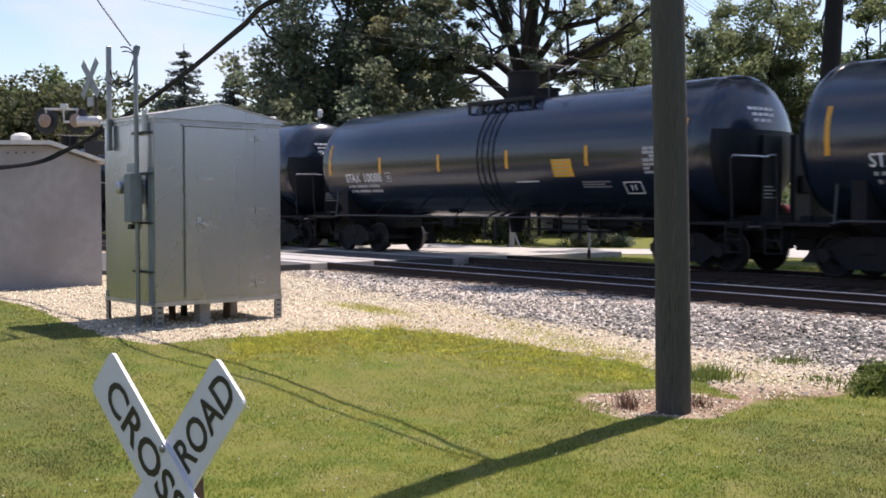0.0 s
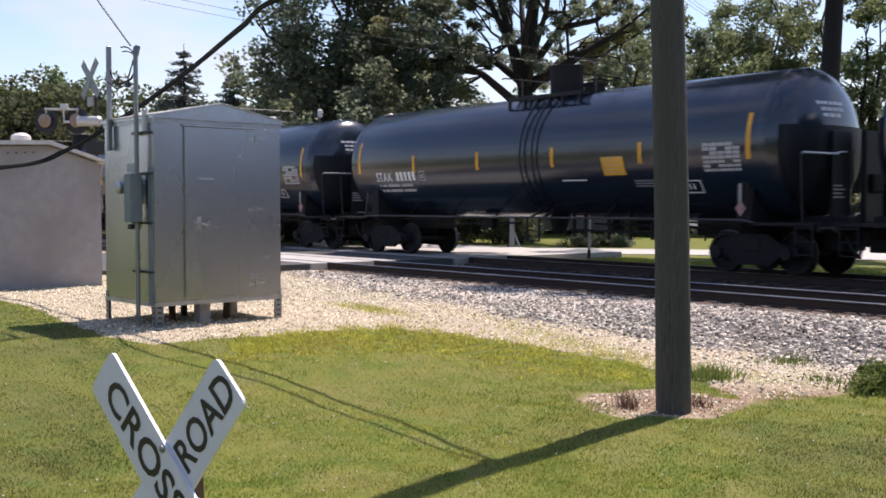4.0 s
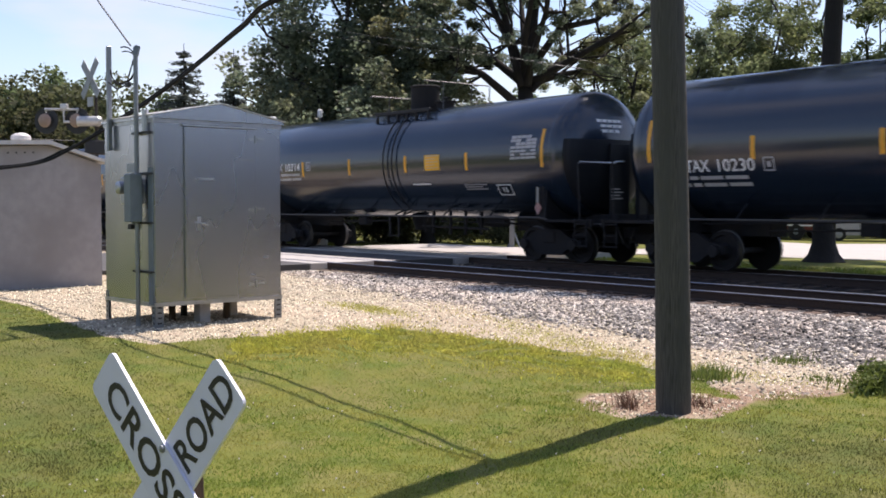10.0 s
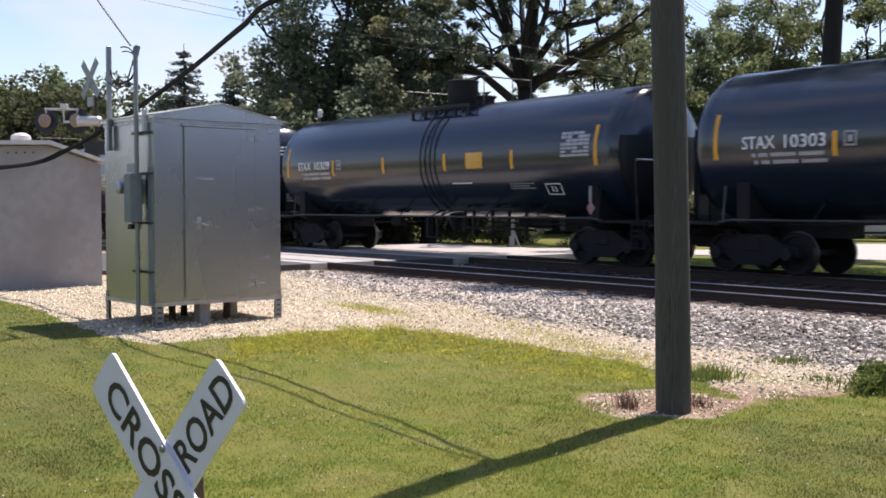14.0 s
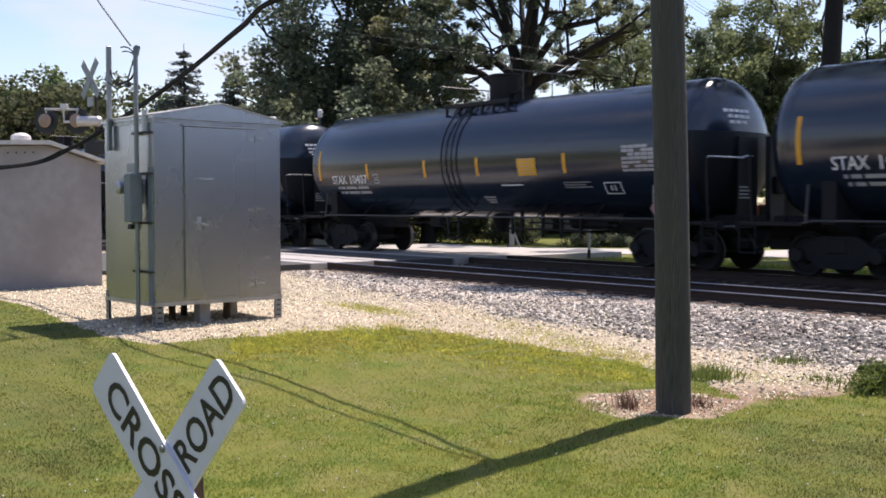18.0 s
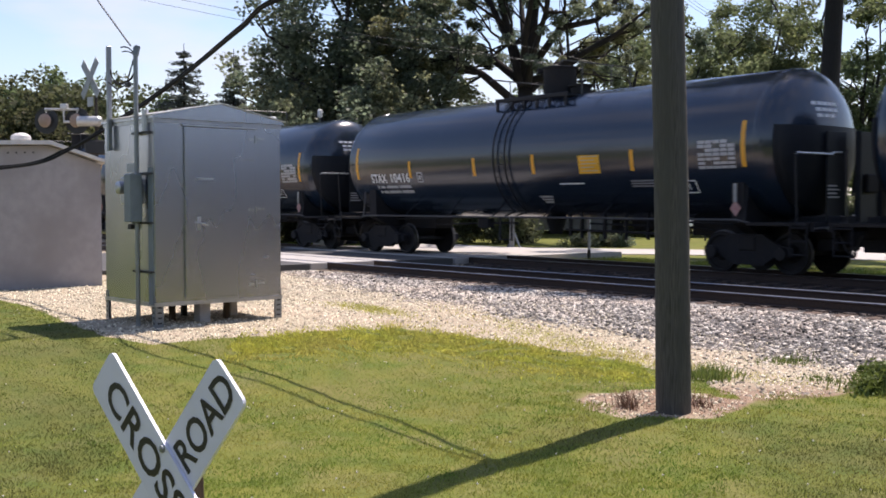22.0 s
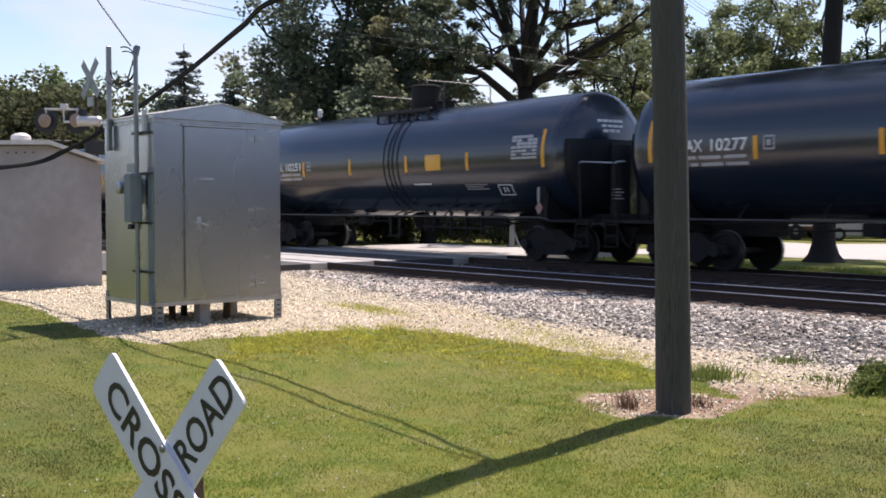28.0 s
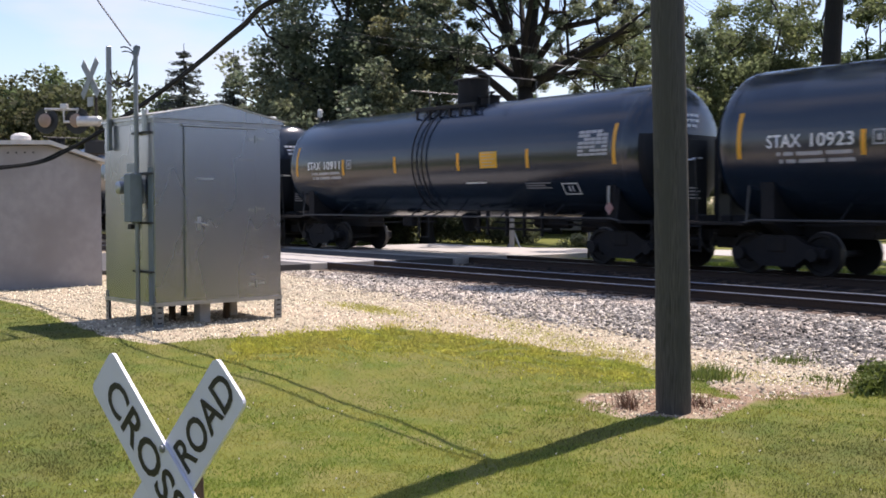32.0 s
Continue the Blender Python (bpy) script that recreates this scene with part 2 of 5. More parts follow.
def prism(bm, outline, y0, y1, axis="y"):
    """Pushes a flat outline (a, b) from y0 to y1."""
    put = {"y": lambda a, b, c: (a, c, b), "x": lambda a, b, c: (c, a, b), "z": lambda a, b, c: (a, b, c)}[axis]
    lo = [bm.verts.new(put(a, b, y0)) for a, b in outline]
    hi = [bm.verts.new(put(a, b, y1)) for a, b in outline]
    n = len(outline)
    for i in range(n):
        bm.faces.new((lo[i], lo[(i + 1) % n], hi[(i + 1) % n], hi[i]))
    bm.faces.new(lo[::-1])
    bm.faces.new(hi)
    bmesh.ops.recalc_face_normals(bm, faces=bm.faces)
    return bm


def raw_mesh(name, verts, faces, mat):
    """A mesh from whole arrays: verts (n, 3), faces (k, 3 or 4)."""
    me = bpy.data.meshes.new(name)
    k = faces.shape[1]
    me.vertices.add(len(verts))
    me.vertices.foreach_set("co", np.ascontiguousarray(verts, dtype=np.float32).ravel())
    me.loops.add(faces.size)
    me.loops.foreach_set("vertex_index", np.ascontiguousarray(faces, dtype=np.int32).ravel())
    me.polygons.add(len(faces))
    me.polygons.foreach_set("loop_start", np.arange(0, faces.size, k, dtype=np.int32))
    me.update(calc_edges=True)
    me.validate()
    me.materials.append(mat)
    return me


# ---- ground
def smooth01(t):
    t = np.clip(t, 0.0, 1.0)
    return t * t * (3 - 2 * t)


def line_qp(x, y):
    return x * EX + y * EY, x * NX + y * NY


def ground_z(x, y):
    q, p = line_qp(np.asarray(x, float), np.asarray(y, float))
    pad = 0.40 * smooth01((-q - 8.5) / 5.5)
    pad = pad * (1 - 0.6 * smooth01((-q - 60) / 40))
    bed = 0.33 - 0.08 * np.exp(-((p - 18.45) / 0.8) ** 2)
    near = pad + (bed - pad) * smooth01((p - 12.0) / 2.1)
    far = 0.33 + (0.28 - 0.33) * smooth01((p - 22.8) / 1.5)
    far = far + 1.2 * smooth01((p - 46) / 60)
    x, y = np.asarray(x, float), np.asarray(y, float)
    fade = np.clip(1.4 - np.hypot(x, y - 15) / 40, 0, 1) * (p < 13)
    rough = (np.sin(x * 3.1 + y * 1.7) + np.sin(x * 1.3 - y * 2.3)) * 0.007 + (np.sin(x * 7.7 - y * 5.1) + np.sin(x * 9.3 + y * 8.1)) * 0.004
    return np.where(p < 22.8, near, far) + rough * fade


LAWN_X = (-40, -10.0, -7.34, -6.2, -5.2, -4.2, -3.5, -2.6, -1.7, -0.66, 0.5, 1.24, 1.93, 2.5, 2.9, 3.1, 3.84, 4.8, 8.0, 40)
LAWN_Y = (60, 22.3, 18.1, 16.6, 14.85, 13.35, 13.1, 13.8, 14.4, 15.1, 14.7, 14.4, 14.0, 13.5, 12.4, 11.1, 11.3, 11.8, 13.5, 22)


def ballast_toe(q):
    """How far across the line the ballast reaches towards the lawn."""
    return np.interp(q, (-25, -21, -17.7, -14.9, -12.2, -11.2, -10.0, -6.0, 10), (14.3, 13.0, 11.8, 11.3, 11.1, 11.6, 12.2, 12.3, 12.0)) + 0.12 * np.sin(q * 2.7) + 0.08 * np.sin(q * 6.1)


def lawn_edge(x, y):
    """Metres inside the lawn (negative outside)."""
    x, y = np.asarray(x, float), np.asarray(y, float)
    d = (np.interp(x, LAWN_X, LAWN_Y) - y) * 0.8
    ang = np.arctan2(y - 10.95, x - 2.2)
    bare = (np.hypot((x - 2.2) / 0.85, (y - 10.95) / 0.75) - 1 - 0.09 * np.sin(ang * 5 + 1) - 0.06 * np.sin(ang * 11)) * 0.6
    return np.minimum(d, bare)


def lawn_darkening(x, y):
    """Where the lawn is coloured darker: lens falloff at its ends, and browner patches."""
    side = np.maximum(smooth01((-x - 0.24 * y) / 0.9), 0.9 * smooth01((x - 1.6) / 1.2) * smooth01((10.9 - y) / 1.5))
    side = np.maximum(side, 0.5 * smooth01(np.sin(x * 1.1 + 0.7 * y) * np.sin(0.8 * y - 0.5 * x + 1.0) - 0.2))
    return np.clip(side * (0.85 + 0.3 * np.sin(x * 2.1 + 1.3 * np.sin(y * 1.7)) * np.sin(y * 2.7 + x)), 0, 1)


def ground_material():
    m = bpy.data.materials.new("ground_surface")
    m.use_nodes = True
    n, l = m.node_tree.nodes, m.node_tree.links
    b = n["Principled BSDF"]
    b.inputs["Roughness"].default_value = 0.95
    b.inputs["Specular IOR Level"].default_value = 0.2
    co = n.new("ShaderNodeTexCoord")

    def noise_tex(scale, detail=5):
        t = n.new("ShaderNodeTexNoise")
        t.inputs["Scale"].default_value, t.inputs["Detail"].default_value = scale, detail
        l.new(co.outputs["Object"], t.inputs["Vector"])
        return t.outputs["Fac"]

    def mix(f, a, c):
        k = n.new("ShaderNodeMixRGB")
        for i, v in ((0, f), (1, a), (2, c)):
            if isinstance(v, tuple):
                k.inputs[i].default_value = (*v, 1)
            elif isinstance(v, float):
                k.inputs[i].default_value = v
            else:
                l.new(v, k.inputs[i])
        return k.outputs[0]

    def rng(f, a, c, lo=0.0, hi=1.0):
        r = n.new("ShaderNodeMapRange")
        l.new(f, r.inputs[0])
        r.inputs[1].default_value, r.inputs[2].default_value, r.inputs[3].default_value, r.inputs[4].default_value = a, c, lo, hi
        return r.outputs[0]

    att = n.new("ShaderNodeAttribute")
    att.attribute_name = "cover"
    sep = n.new("ShaderNodeSeparateColor")
    l.new(att.outputs["Color"], sep.inputs[0])
    fine, mid, big, patch = noise_tex(45), noise_tex(3.0), noise_tex(0.6), noise_tex(1.7)
    v = n.new("ShaderNodeTexVoronoi")
    v.inputs["Scale"].default_value = 24
    l.new(co.outputs["Object"], v.inputs["Vector"])
    gravel = mix(rng(fine, 0.35, 0.65), (0.55, 0.495, 0.36), (0.43, 0.385, 0.27))
    # darker between pebbles: their small shadows put into the colour
    gravel = mix(rng(v.outputs["Distance"], 0.25, 0.62, 0.0, 0.75), gravel, (0.24, 0.19, 0.135))
    gravel = mix(rng(mid, 0.48, 0.7, 0.0, 0.55), gravel, (0.40, 0.31, 0.23))
    gravel = mix(rng(big, 0.5, 0.72, 0.0, 0.6), gravel, (0.36, 0.28, 0.20))
    # sheet under the ballast, coloured dark for the shade between stones
    stone = mix(rng(fine, 0.3, 0.7), (0.13, 0.122, 0.116), (0.05, 0.048, 0.047))
    dark_bed = mix(rng(fine, 0.3, 0.7), (0.055, 0.046, 0.040), (0.030, 0.026, 0.024))
    grass = mix(rng(mid, 0.35, 0.65), (0.094, 0.128, 0.020), (0.158, 0.160, 0.028))
    grass = mix(rng(big, 0.45, 0.7, 0.0, 0.7), grass, (0.155, 0.142, 0.040))
    grass = mix(rng(fine, 0.45, 0.75, 0.0, 0.6), grass, (0.075, 0.105, 0.020))
    grass = mix(rng(patch, 0.5, 0.72, 0.0, 0.75), grass, (0.170, 0.155, 0.055))
    dirt = mix(rng(fine, 0.35, 0.65), (0.34, 0.245, 0.170), (0.17, 0.115, 0.078))
    dirt = mix(rng(mid, 0.45, 0.68, 0.0, 0.7), dirt, (0.15, 0.095, 0.065))
    wob = n.new("ShaderNodeMath")
    wob.operation = "ADD"
    l.new(sep.outputs[0], wob.inputs[0])
    l.new(rng(noise_tex(5.0), 0.0, 1.0, -0.22, 0.22), wob.inputs[1])
    wob2 = n.new("ShaderNodeMath")
    wob2.operation = "ADD"
    l.new(sep.outputs[1], wob2.inputs[0])
    l.new(rng(noise_tex(7.0), 0.0, 1.0, -0.5, 0.5), wob2.inputs[1])
    colour = mix(rng(wob2.outputs[0], 0.3, 0.7), gravel, stone)
    colour = mix(att.outputs["Alpha"], colour, dark_bed)
    colour = mix(sep.outputs[2], colour, dirt)
    # ground below the darkened lawn ends: lens falloff put into the colour
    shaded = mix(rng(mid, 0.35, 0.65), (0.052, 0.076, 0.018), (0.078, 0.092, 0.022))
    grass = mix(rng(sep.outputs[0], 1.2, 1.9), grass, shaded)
    colour = mix(rng(wob.outputs[0], 0.42, 0.58), colour, grass)
    l.new(colour, b.inputs["Base Color"])
    bp = n.new("ShaderNodeBump")
    bp.inputs["Strength"].default_value, bp.inputs["Distance"].default_value = 1.0, 0.012
    l.new(fine, bp.inputs["Height"])
    l.new(bp.outputs[0], b.inputs["Normal"])
    return m


def build_ground():
    def steps(a, b, near, fine):
        xs = list(np.arange(near[0], near[1] + 1e-6, fine))
        d, x = fine, near[1]
        while x < b:
            d *= 1.16
            x += d
            xs.append(x)
        d, x = fine, near[0]
        while x > a:
            d *= 1.16
            x -= d
            xs.insert(0, x)
        return np.array(xs)
    xs, ys = steps(-1800, 1800, (-12, 12), 0.16), steps(-400, 2600, (4, 34), 0.16)
    gx, gy = np.meshgrid(xs, ys)
    q, p = line_qp(gx, gy)
    gz = ground_z(gx, gy)
    verts = np.stack([gx, gy, gz], -1).reshape(-1, 3)
    w = len(xs)
    i = (np.arange(len(ys) - 1)[:, None] * w + np.arange(w - 1)).ravel()
    faces = np.stack([i, i + 1, i + 1 + w, i + w], -1)
    me = raw_mesh("ground", verts, faces, ground_material())
    # what covers it: lawn, ballast, bare soil
    lawn = smooth01(lawn_edge(gx, gy) / 0.5 + 0.5) * (p < 12)
    far_grass = smooth01((p - 23.6) / 1.0)
    strip = np.exp(-(((q + 13.9) / 0.9) ** 2 + ((p - 9.55) / 0.30) ** 2)) * 0.62
    strip = strip + np.exp(-(((q + 9.6) / 2.6) ** 2 + ((p - 10.7) / 0.35) ** 2)) * 0.45
    lawn = lawn * (1 + 0.6 * lawn_darkening(gx, gy))
    lawn = np.maximum(np.maximum(lawn, far_grass), strip)
    ball = smooth01((p - ballast_toe(q) + 0.5) / 1.0) * (1 - smooth01((p - 23.0) / 1.0))
    ball = ball * smooth01((q + 24.0) / 2.5)
    soil = np.exp(-((np.hypot((gx - 3.0) / 2.2, (gy - 11.1) / 0.95)) ** 4))
    dark_bed = smooth01((p - 15.0) / 0.5) * (1 - smooth01((p - 22.9) / 0.6)) * smooth01((q + 24.0) / 1.0)
    att = me.color_attributes.new("cover", "FLOAT_COLOR", "POINT")
    att.data.foreach_set("color", np.stack([lawn, ball, soil, dark_bed], -1).astype(np.float32).ravel())
    me.polygons.foreach_set("use_smooth", [True] * len(me.polygons))
    tagged(new("ground", me), "mown lawn, pale gravel and grey ballast beside the line", "ground", kind="structure")


# ---- railway
def rail_mesh(q0, q1):
    half = [(-0.070, 0.0), (0.070, 0.0), (0.070, 0.012), (0.012, 0.030), (0.010, 0.125), (0.036, 0.140), (0.036, 0.168), (0.028, 0.176),
            (-0.028, 0.176), (-0.036, 0.168), (-0.036, 0.140), (-0.010, 0.125), (-0.012, 0.030), (-0.070, 0.012)]
    bm = bmesh.new()
    prism(bm, half, q0, q1, "x")
    me = to_mesh(bm, "rail", M_RAILSIDE)
    me.materials.append(M_RAILTOP)
    for f in me.polygons:
        if f.normal.z > 0.5 and f.center.z > 0.165:
            f.material_index = 1
    return me


def build_track(name, p, label):
    t = thing(name, line_pose(0, p, RAIL - 0.176), label, "railway track", kind="structure")
    rail = rail_mesh(-150, 60)
    for side in (-0.7525, 0.7525):
        part("rail", rail, None, t, m=pose(0, side, 0))
    bm = boxes((-0.115, 0.115, -1.3, 1.3, -0.17, 0.0), bevel=0.012)
    tie = to_mesh(bm, "tie", M_TIE)
    plate = to_mesh(boxes((-0.10, 0.10, -0.18, 0.18, 0.001, 0.018), bevel=0.004), "tie_plate", M_RAILSIDE)
    for k in range(112):
        q = -44 + k * 0.52
        o = part("tie", tie, None, t, m=pose(q + random.uniform(-0.02, 0.02), random.uniform(-0.03, 0.03), -0.002, 0, 0, random.uniform(-0.8, 0.8)))
        if p < 18 and -36 < q < 0:
            for side in (-0.7525, 0.7525):
                part("tie_plate", plate, None, o, m=pose(0, side, 0))
    return t


def build_crossing():
    c = thing("level_crossing", line_pose(-29.0, 18.45, 0), "level crossing of pale concrete panels across both tracks", "level crossing", kind="structure")
    panel = to_mesh(boxes((-1.2, 1.2, -0.62, 0.62, 0.30, 0.515), bevel=0.012), "panel", M_CONC)
    outer = to_mesh(boxes((-1.2, 1.2, -0.25, 0.25, 0.30, 0.515), bevel=0.012), "panel", M_CONC)
    for pc in (P_NEAR - 18.45, P_FAR - 18.45):
        for k in range(4):
            x = -3.7 + k * 2.46
            part("panel", panel, None, c, m=pose(x, pc, random.uniform(-0.004, 0.004)))
            for s in (-1.10, 1.10):
                part("panel", outer, None, c, m=pose(x, pc + s, random.uniform(-0.004, 0.004)))
    part("asphalt", boxes((-4.9, 4.9, -0.98, 0.98, 0.2, 0.50)), M_ASPH, c, "grey asphalt between the tracks")
    part("asphalt", boxes((-4.9, 4.9, -9.0, -3.76, 0.1, 0.495)), M_ASPH, c, "grey asphalt road approach")
    part("asphalt", boxes((-4.9, 4.9, 3.76, 8.0, 0.1, 0.50)), M_CONC, c, "pale concrete road approach")


build_ground()
build_track("near_railway_track", P_NEAR, "empty railway track with rusty rails on dark wooden ties")
build_track("far_railway_track", P_FAR, "railway track under the passing tank train")
build_crossing()

# the pale street beyond the line, and the wide apron at its end
street = tagged(part("street", boxes((-120, 8.6, -2.3, 2.3, -0.05, 0.017)), M_CONC, m=pose(5.0, 41.1, 0.285, 0, 0, -17)), "pale concrete street beyond the railway", "road", kind="structure")
bm = bmesh.new()
prism(bm, [(9.2, 37.4), (13.8, 34.0), (24, 29), (60, 24), (60, 46), (30, 48.0), (16.4, 48.4), (14.75, 54.5), (14.1, 54.5), (13.2, 42.0)], -0.05, 0.012, "z")
apron = tagged(part("parking_apron", bm, M_CONC, m=pose(0, 0, 0.285)), "wide pale concrete parking apron at the street's end", "pavement", kind="structure")


# ---- the tank cars
R_T, Z_T = 1.65, 2.80
HALF = 7.60


def wrap(x, h, lift=0.004):
    """A place on the near side of the tank: along, and height above the rail."""
    a = math.asin(max(-1, min(1, (h - Z_T) / R_T)))
    r = R_T + lift
    return (x, -r * math.cos(a), Z_T + r * math.sin(a))


def decal(bm, x0, x1, z0, z1, lift=0.006, skew=0.0, rows=4):
    """A thin sheet that lies on the tank's side."""
    grid = []
    for i in range(rows + 1):
        h = z0 + (z1 - z0) * i / rows
        s = skew * i / rows
        grid.append([bm.verts.new(wrap(x0 + s, h, lift)), bm.verts.new(wrap(x1 + s, h, lift))])
    for a, b in zip(grid, grid[1:]):
        bm.faces.new((a[0], a[1], b[1], b[0]))
    return bm


def decals(*rows, lift=0.006):
    bm = bmesh.new()
    for r in rows:
        decal(bm, *r[:4], r[4] if len(r) > 4 else lift, r[5] if len(r) > 5 else 0.0)
    return bm


def letters(text, size, bold=0.0):
    """The outline of a word as a flat mesh, its lower left corner at the origin."""
    cu = bpy.data.curves.new("letters", "FONT")
    cu.body, cu.size, cu.offset, cu.resolution_u = text, size, bold, 3
    ob = new("letters", cu)
    bpy.context.view_layer.update()
    me = bpy.data.meshes.new_from_object(ob.evaluated_get(bpy.context.evaluated_depsgraph_get()))
    bpy.data.objects.remove(ob)
    bpy.data.curves.remove(cu)
    me.materials.clear()
    return me


def side_text(text, x0, z0, height, width):
    me = letters(text, 1.0, 0.012)
    co = [v.co.copy() for v in me.vertices]
    w, h = max(c.x for c in co), max(c.y for c in co)
    lo = min(c.x for c in co)
    for v, c in zip(me.vertices, co):
        v.co = wrap(x0 + (c.x - lo) / (w - lo) * width, z0 + c.y / h * height, 0.009)
    me.materials.append(M_STENCIL)
    return me


def truck_parts(car, x):
    """A two-axle truck under the car: side frames, bolster, springs and wheelsets."""
    frame_outline = [(-1.14, 0.40), (-1.14, 0.58), (-0.72, 0.66), (-0.38, 0.86), (0.38, 0.86), (0.72, 0.66), (1.14, 0.58), (1.14, 0.40), (0.74, 0.42), (0.42, 0.20), (-0.42, 0.20), (-0.74, 0.42)]
    t = part("truck", boxes((-0.22, 0.22, -1.12, 1.12, 0.50, 0.82), bevel=0.03), M_FRAME, car, m=pose(x, 0, 0))
    side = bmesh.new()
    prism(side, frame_outline, -0.07, 0.07)
    side = to_mesh(side, "side_frame", M_FRAME)
    cap = to_mesh(lathe(bmesh.new(), [(-0.10, 0.13), (-0.02, 0.15), (0.08, 0.13)], 16, "y"), "bearing_cap", M_WHEEL)
    coil = bmesh.new()
    lathe(coil, [(0.26 + 0.0275 * k, 0.085 if k % 2 else 0.062) for k in range(7)], 8, "z")
    spring = to_mesh(coil, "spring", M_FRAME)
    for s in (-1, 1):
        part("side_frame", side, None, t, m=pose(0, s * 1.02, 0))
        for dx in (-0.24, 0.0, 0.24):
            part("spring", spring, None, t, m=pose(dx, s * 1.02, 0))
        for dx in (-0.889, 0.889):
            part("bearing_cap", cap, None, t, m=pose(dx, s * 1.10, 0.457))
    for dx in (-0.36, 0.36):
        part("brake_beam", boxes((dx - 0.06, dx + 0.06, -0.72, 0.72, 0.26, 0.44), bevel=0.02), M_FRAME, t)
    for dx in (-0.889, 0.889):
        w = part("wheelset", WHEELSET, None, t, m=pose(dx, 0, 0.457))
        w["spin"] = 1
    return t


def wheelset_mesh():
    bm = bmesh.new()
    lathe(bm, [(-1.05, 0.07), (1.05, 0.07)], 12, "y")
    for s in (-1, 1):
        prof = [(0.68, 0.20), (0.68, 0.485), (0.705, 0.487), (0.715, 0.457), (0.815, 0.450), (0.825, 0.440), (0.820, 0.37), (0.775, 0.35), (0.760, 0.20), (0.83, 0.16), (0.84, 0.08), (0.68, 0.08)]
        lathe(bm, [(a * s, r) for a, r in prof], 24, "y")
    me = to_mesh(bm, "wheelset", M_WHEEL)
    me.materials.append(M_TREAD)
    for f in me.polygons:
        c = f.center
        if math.hypot(c.x, c.z) > 0.435 and 0.6 < abs(c.y) < 0.816 and f.area > 0.003:
            f.material_index = 1
    return me


WHEELSET = wheelset_mesh()


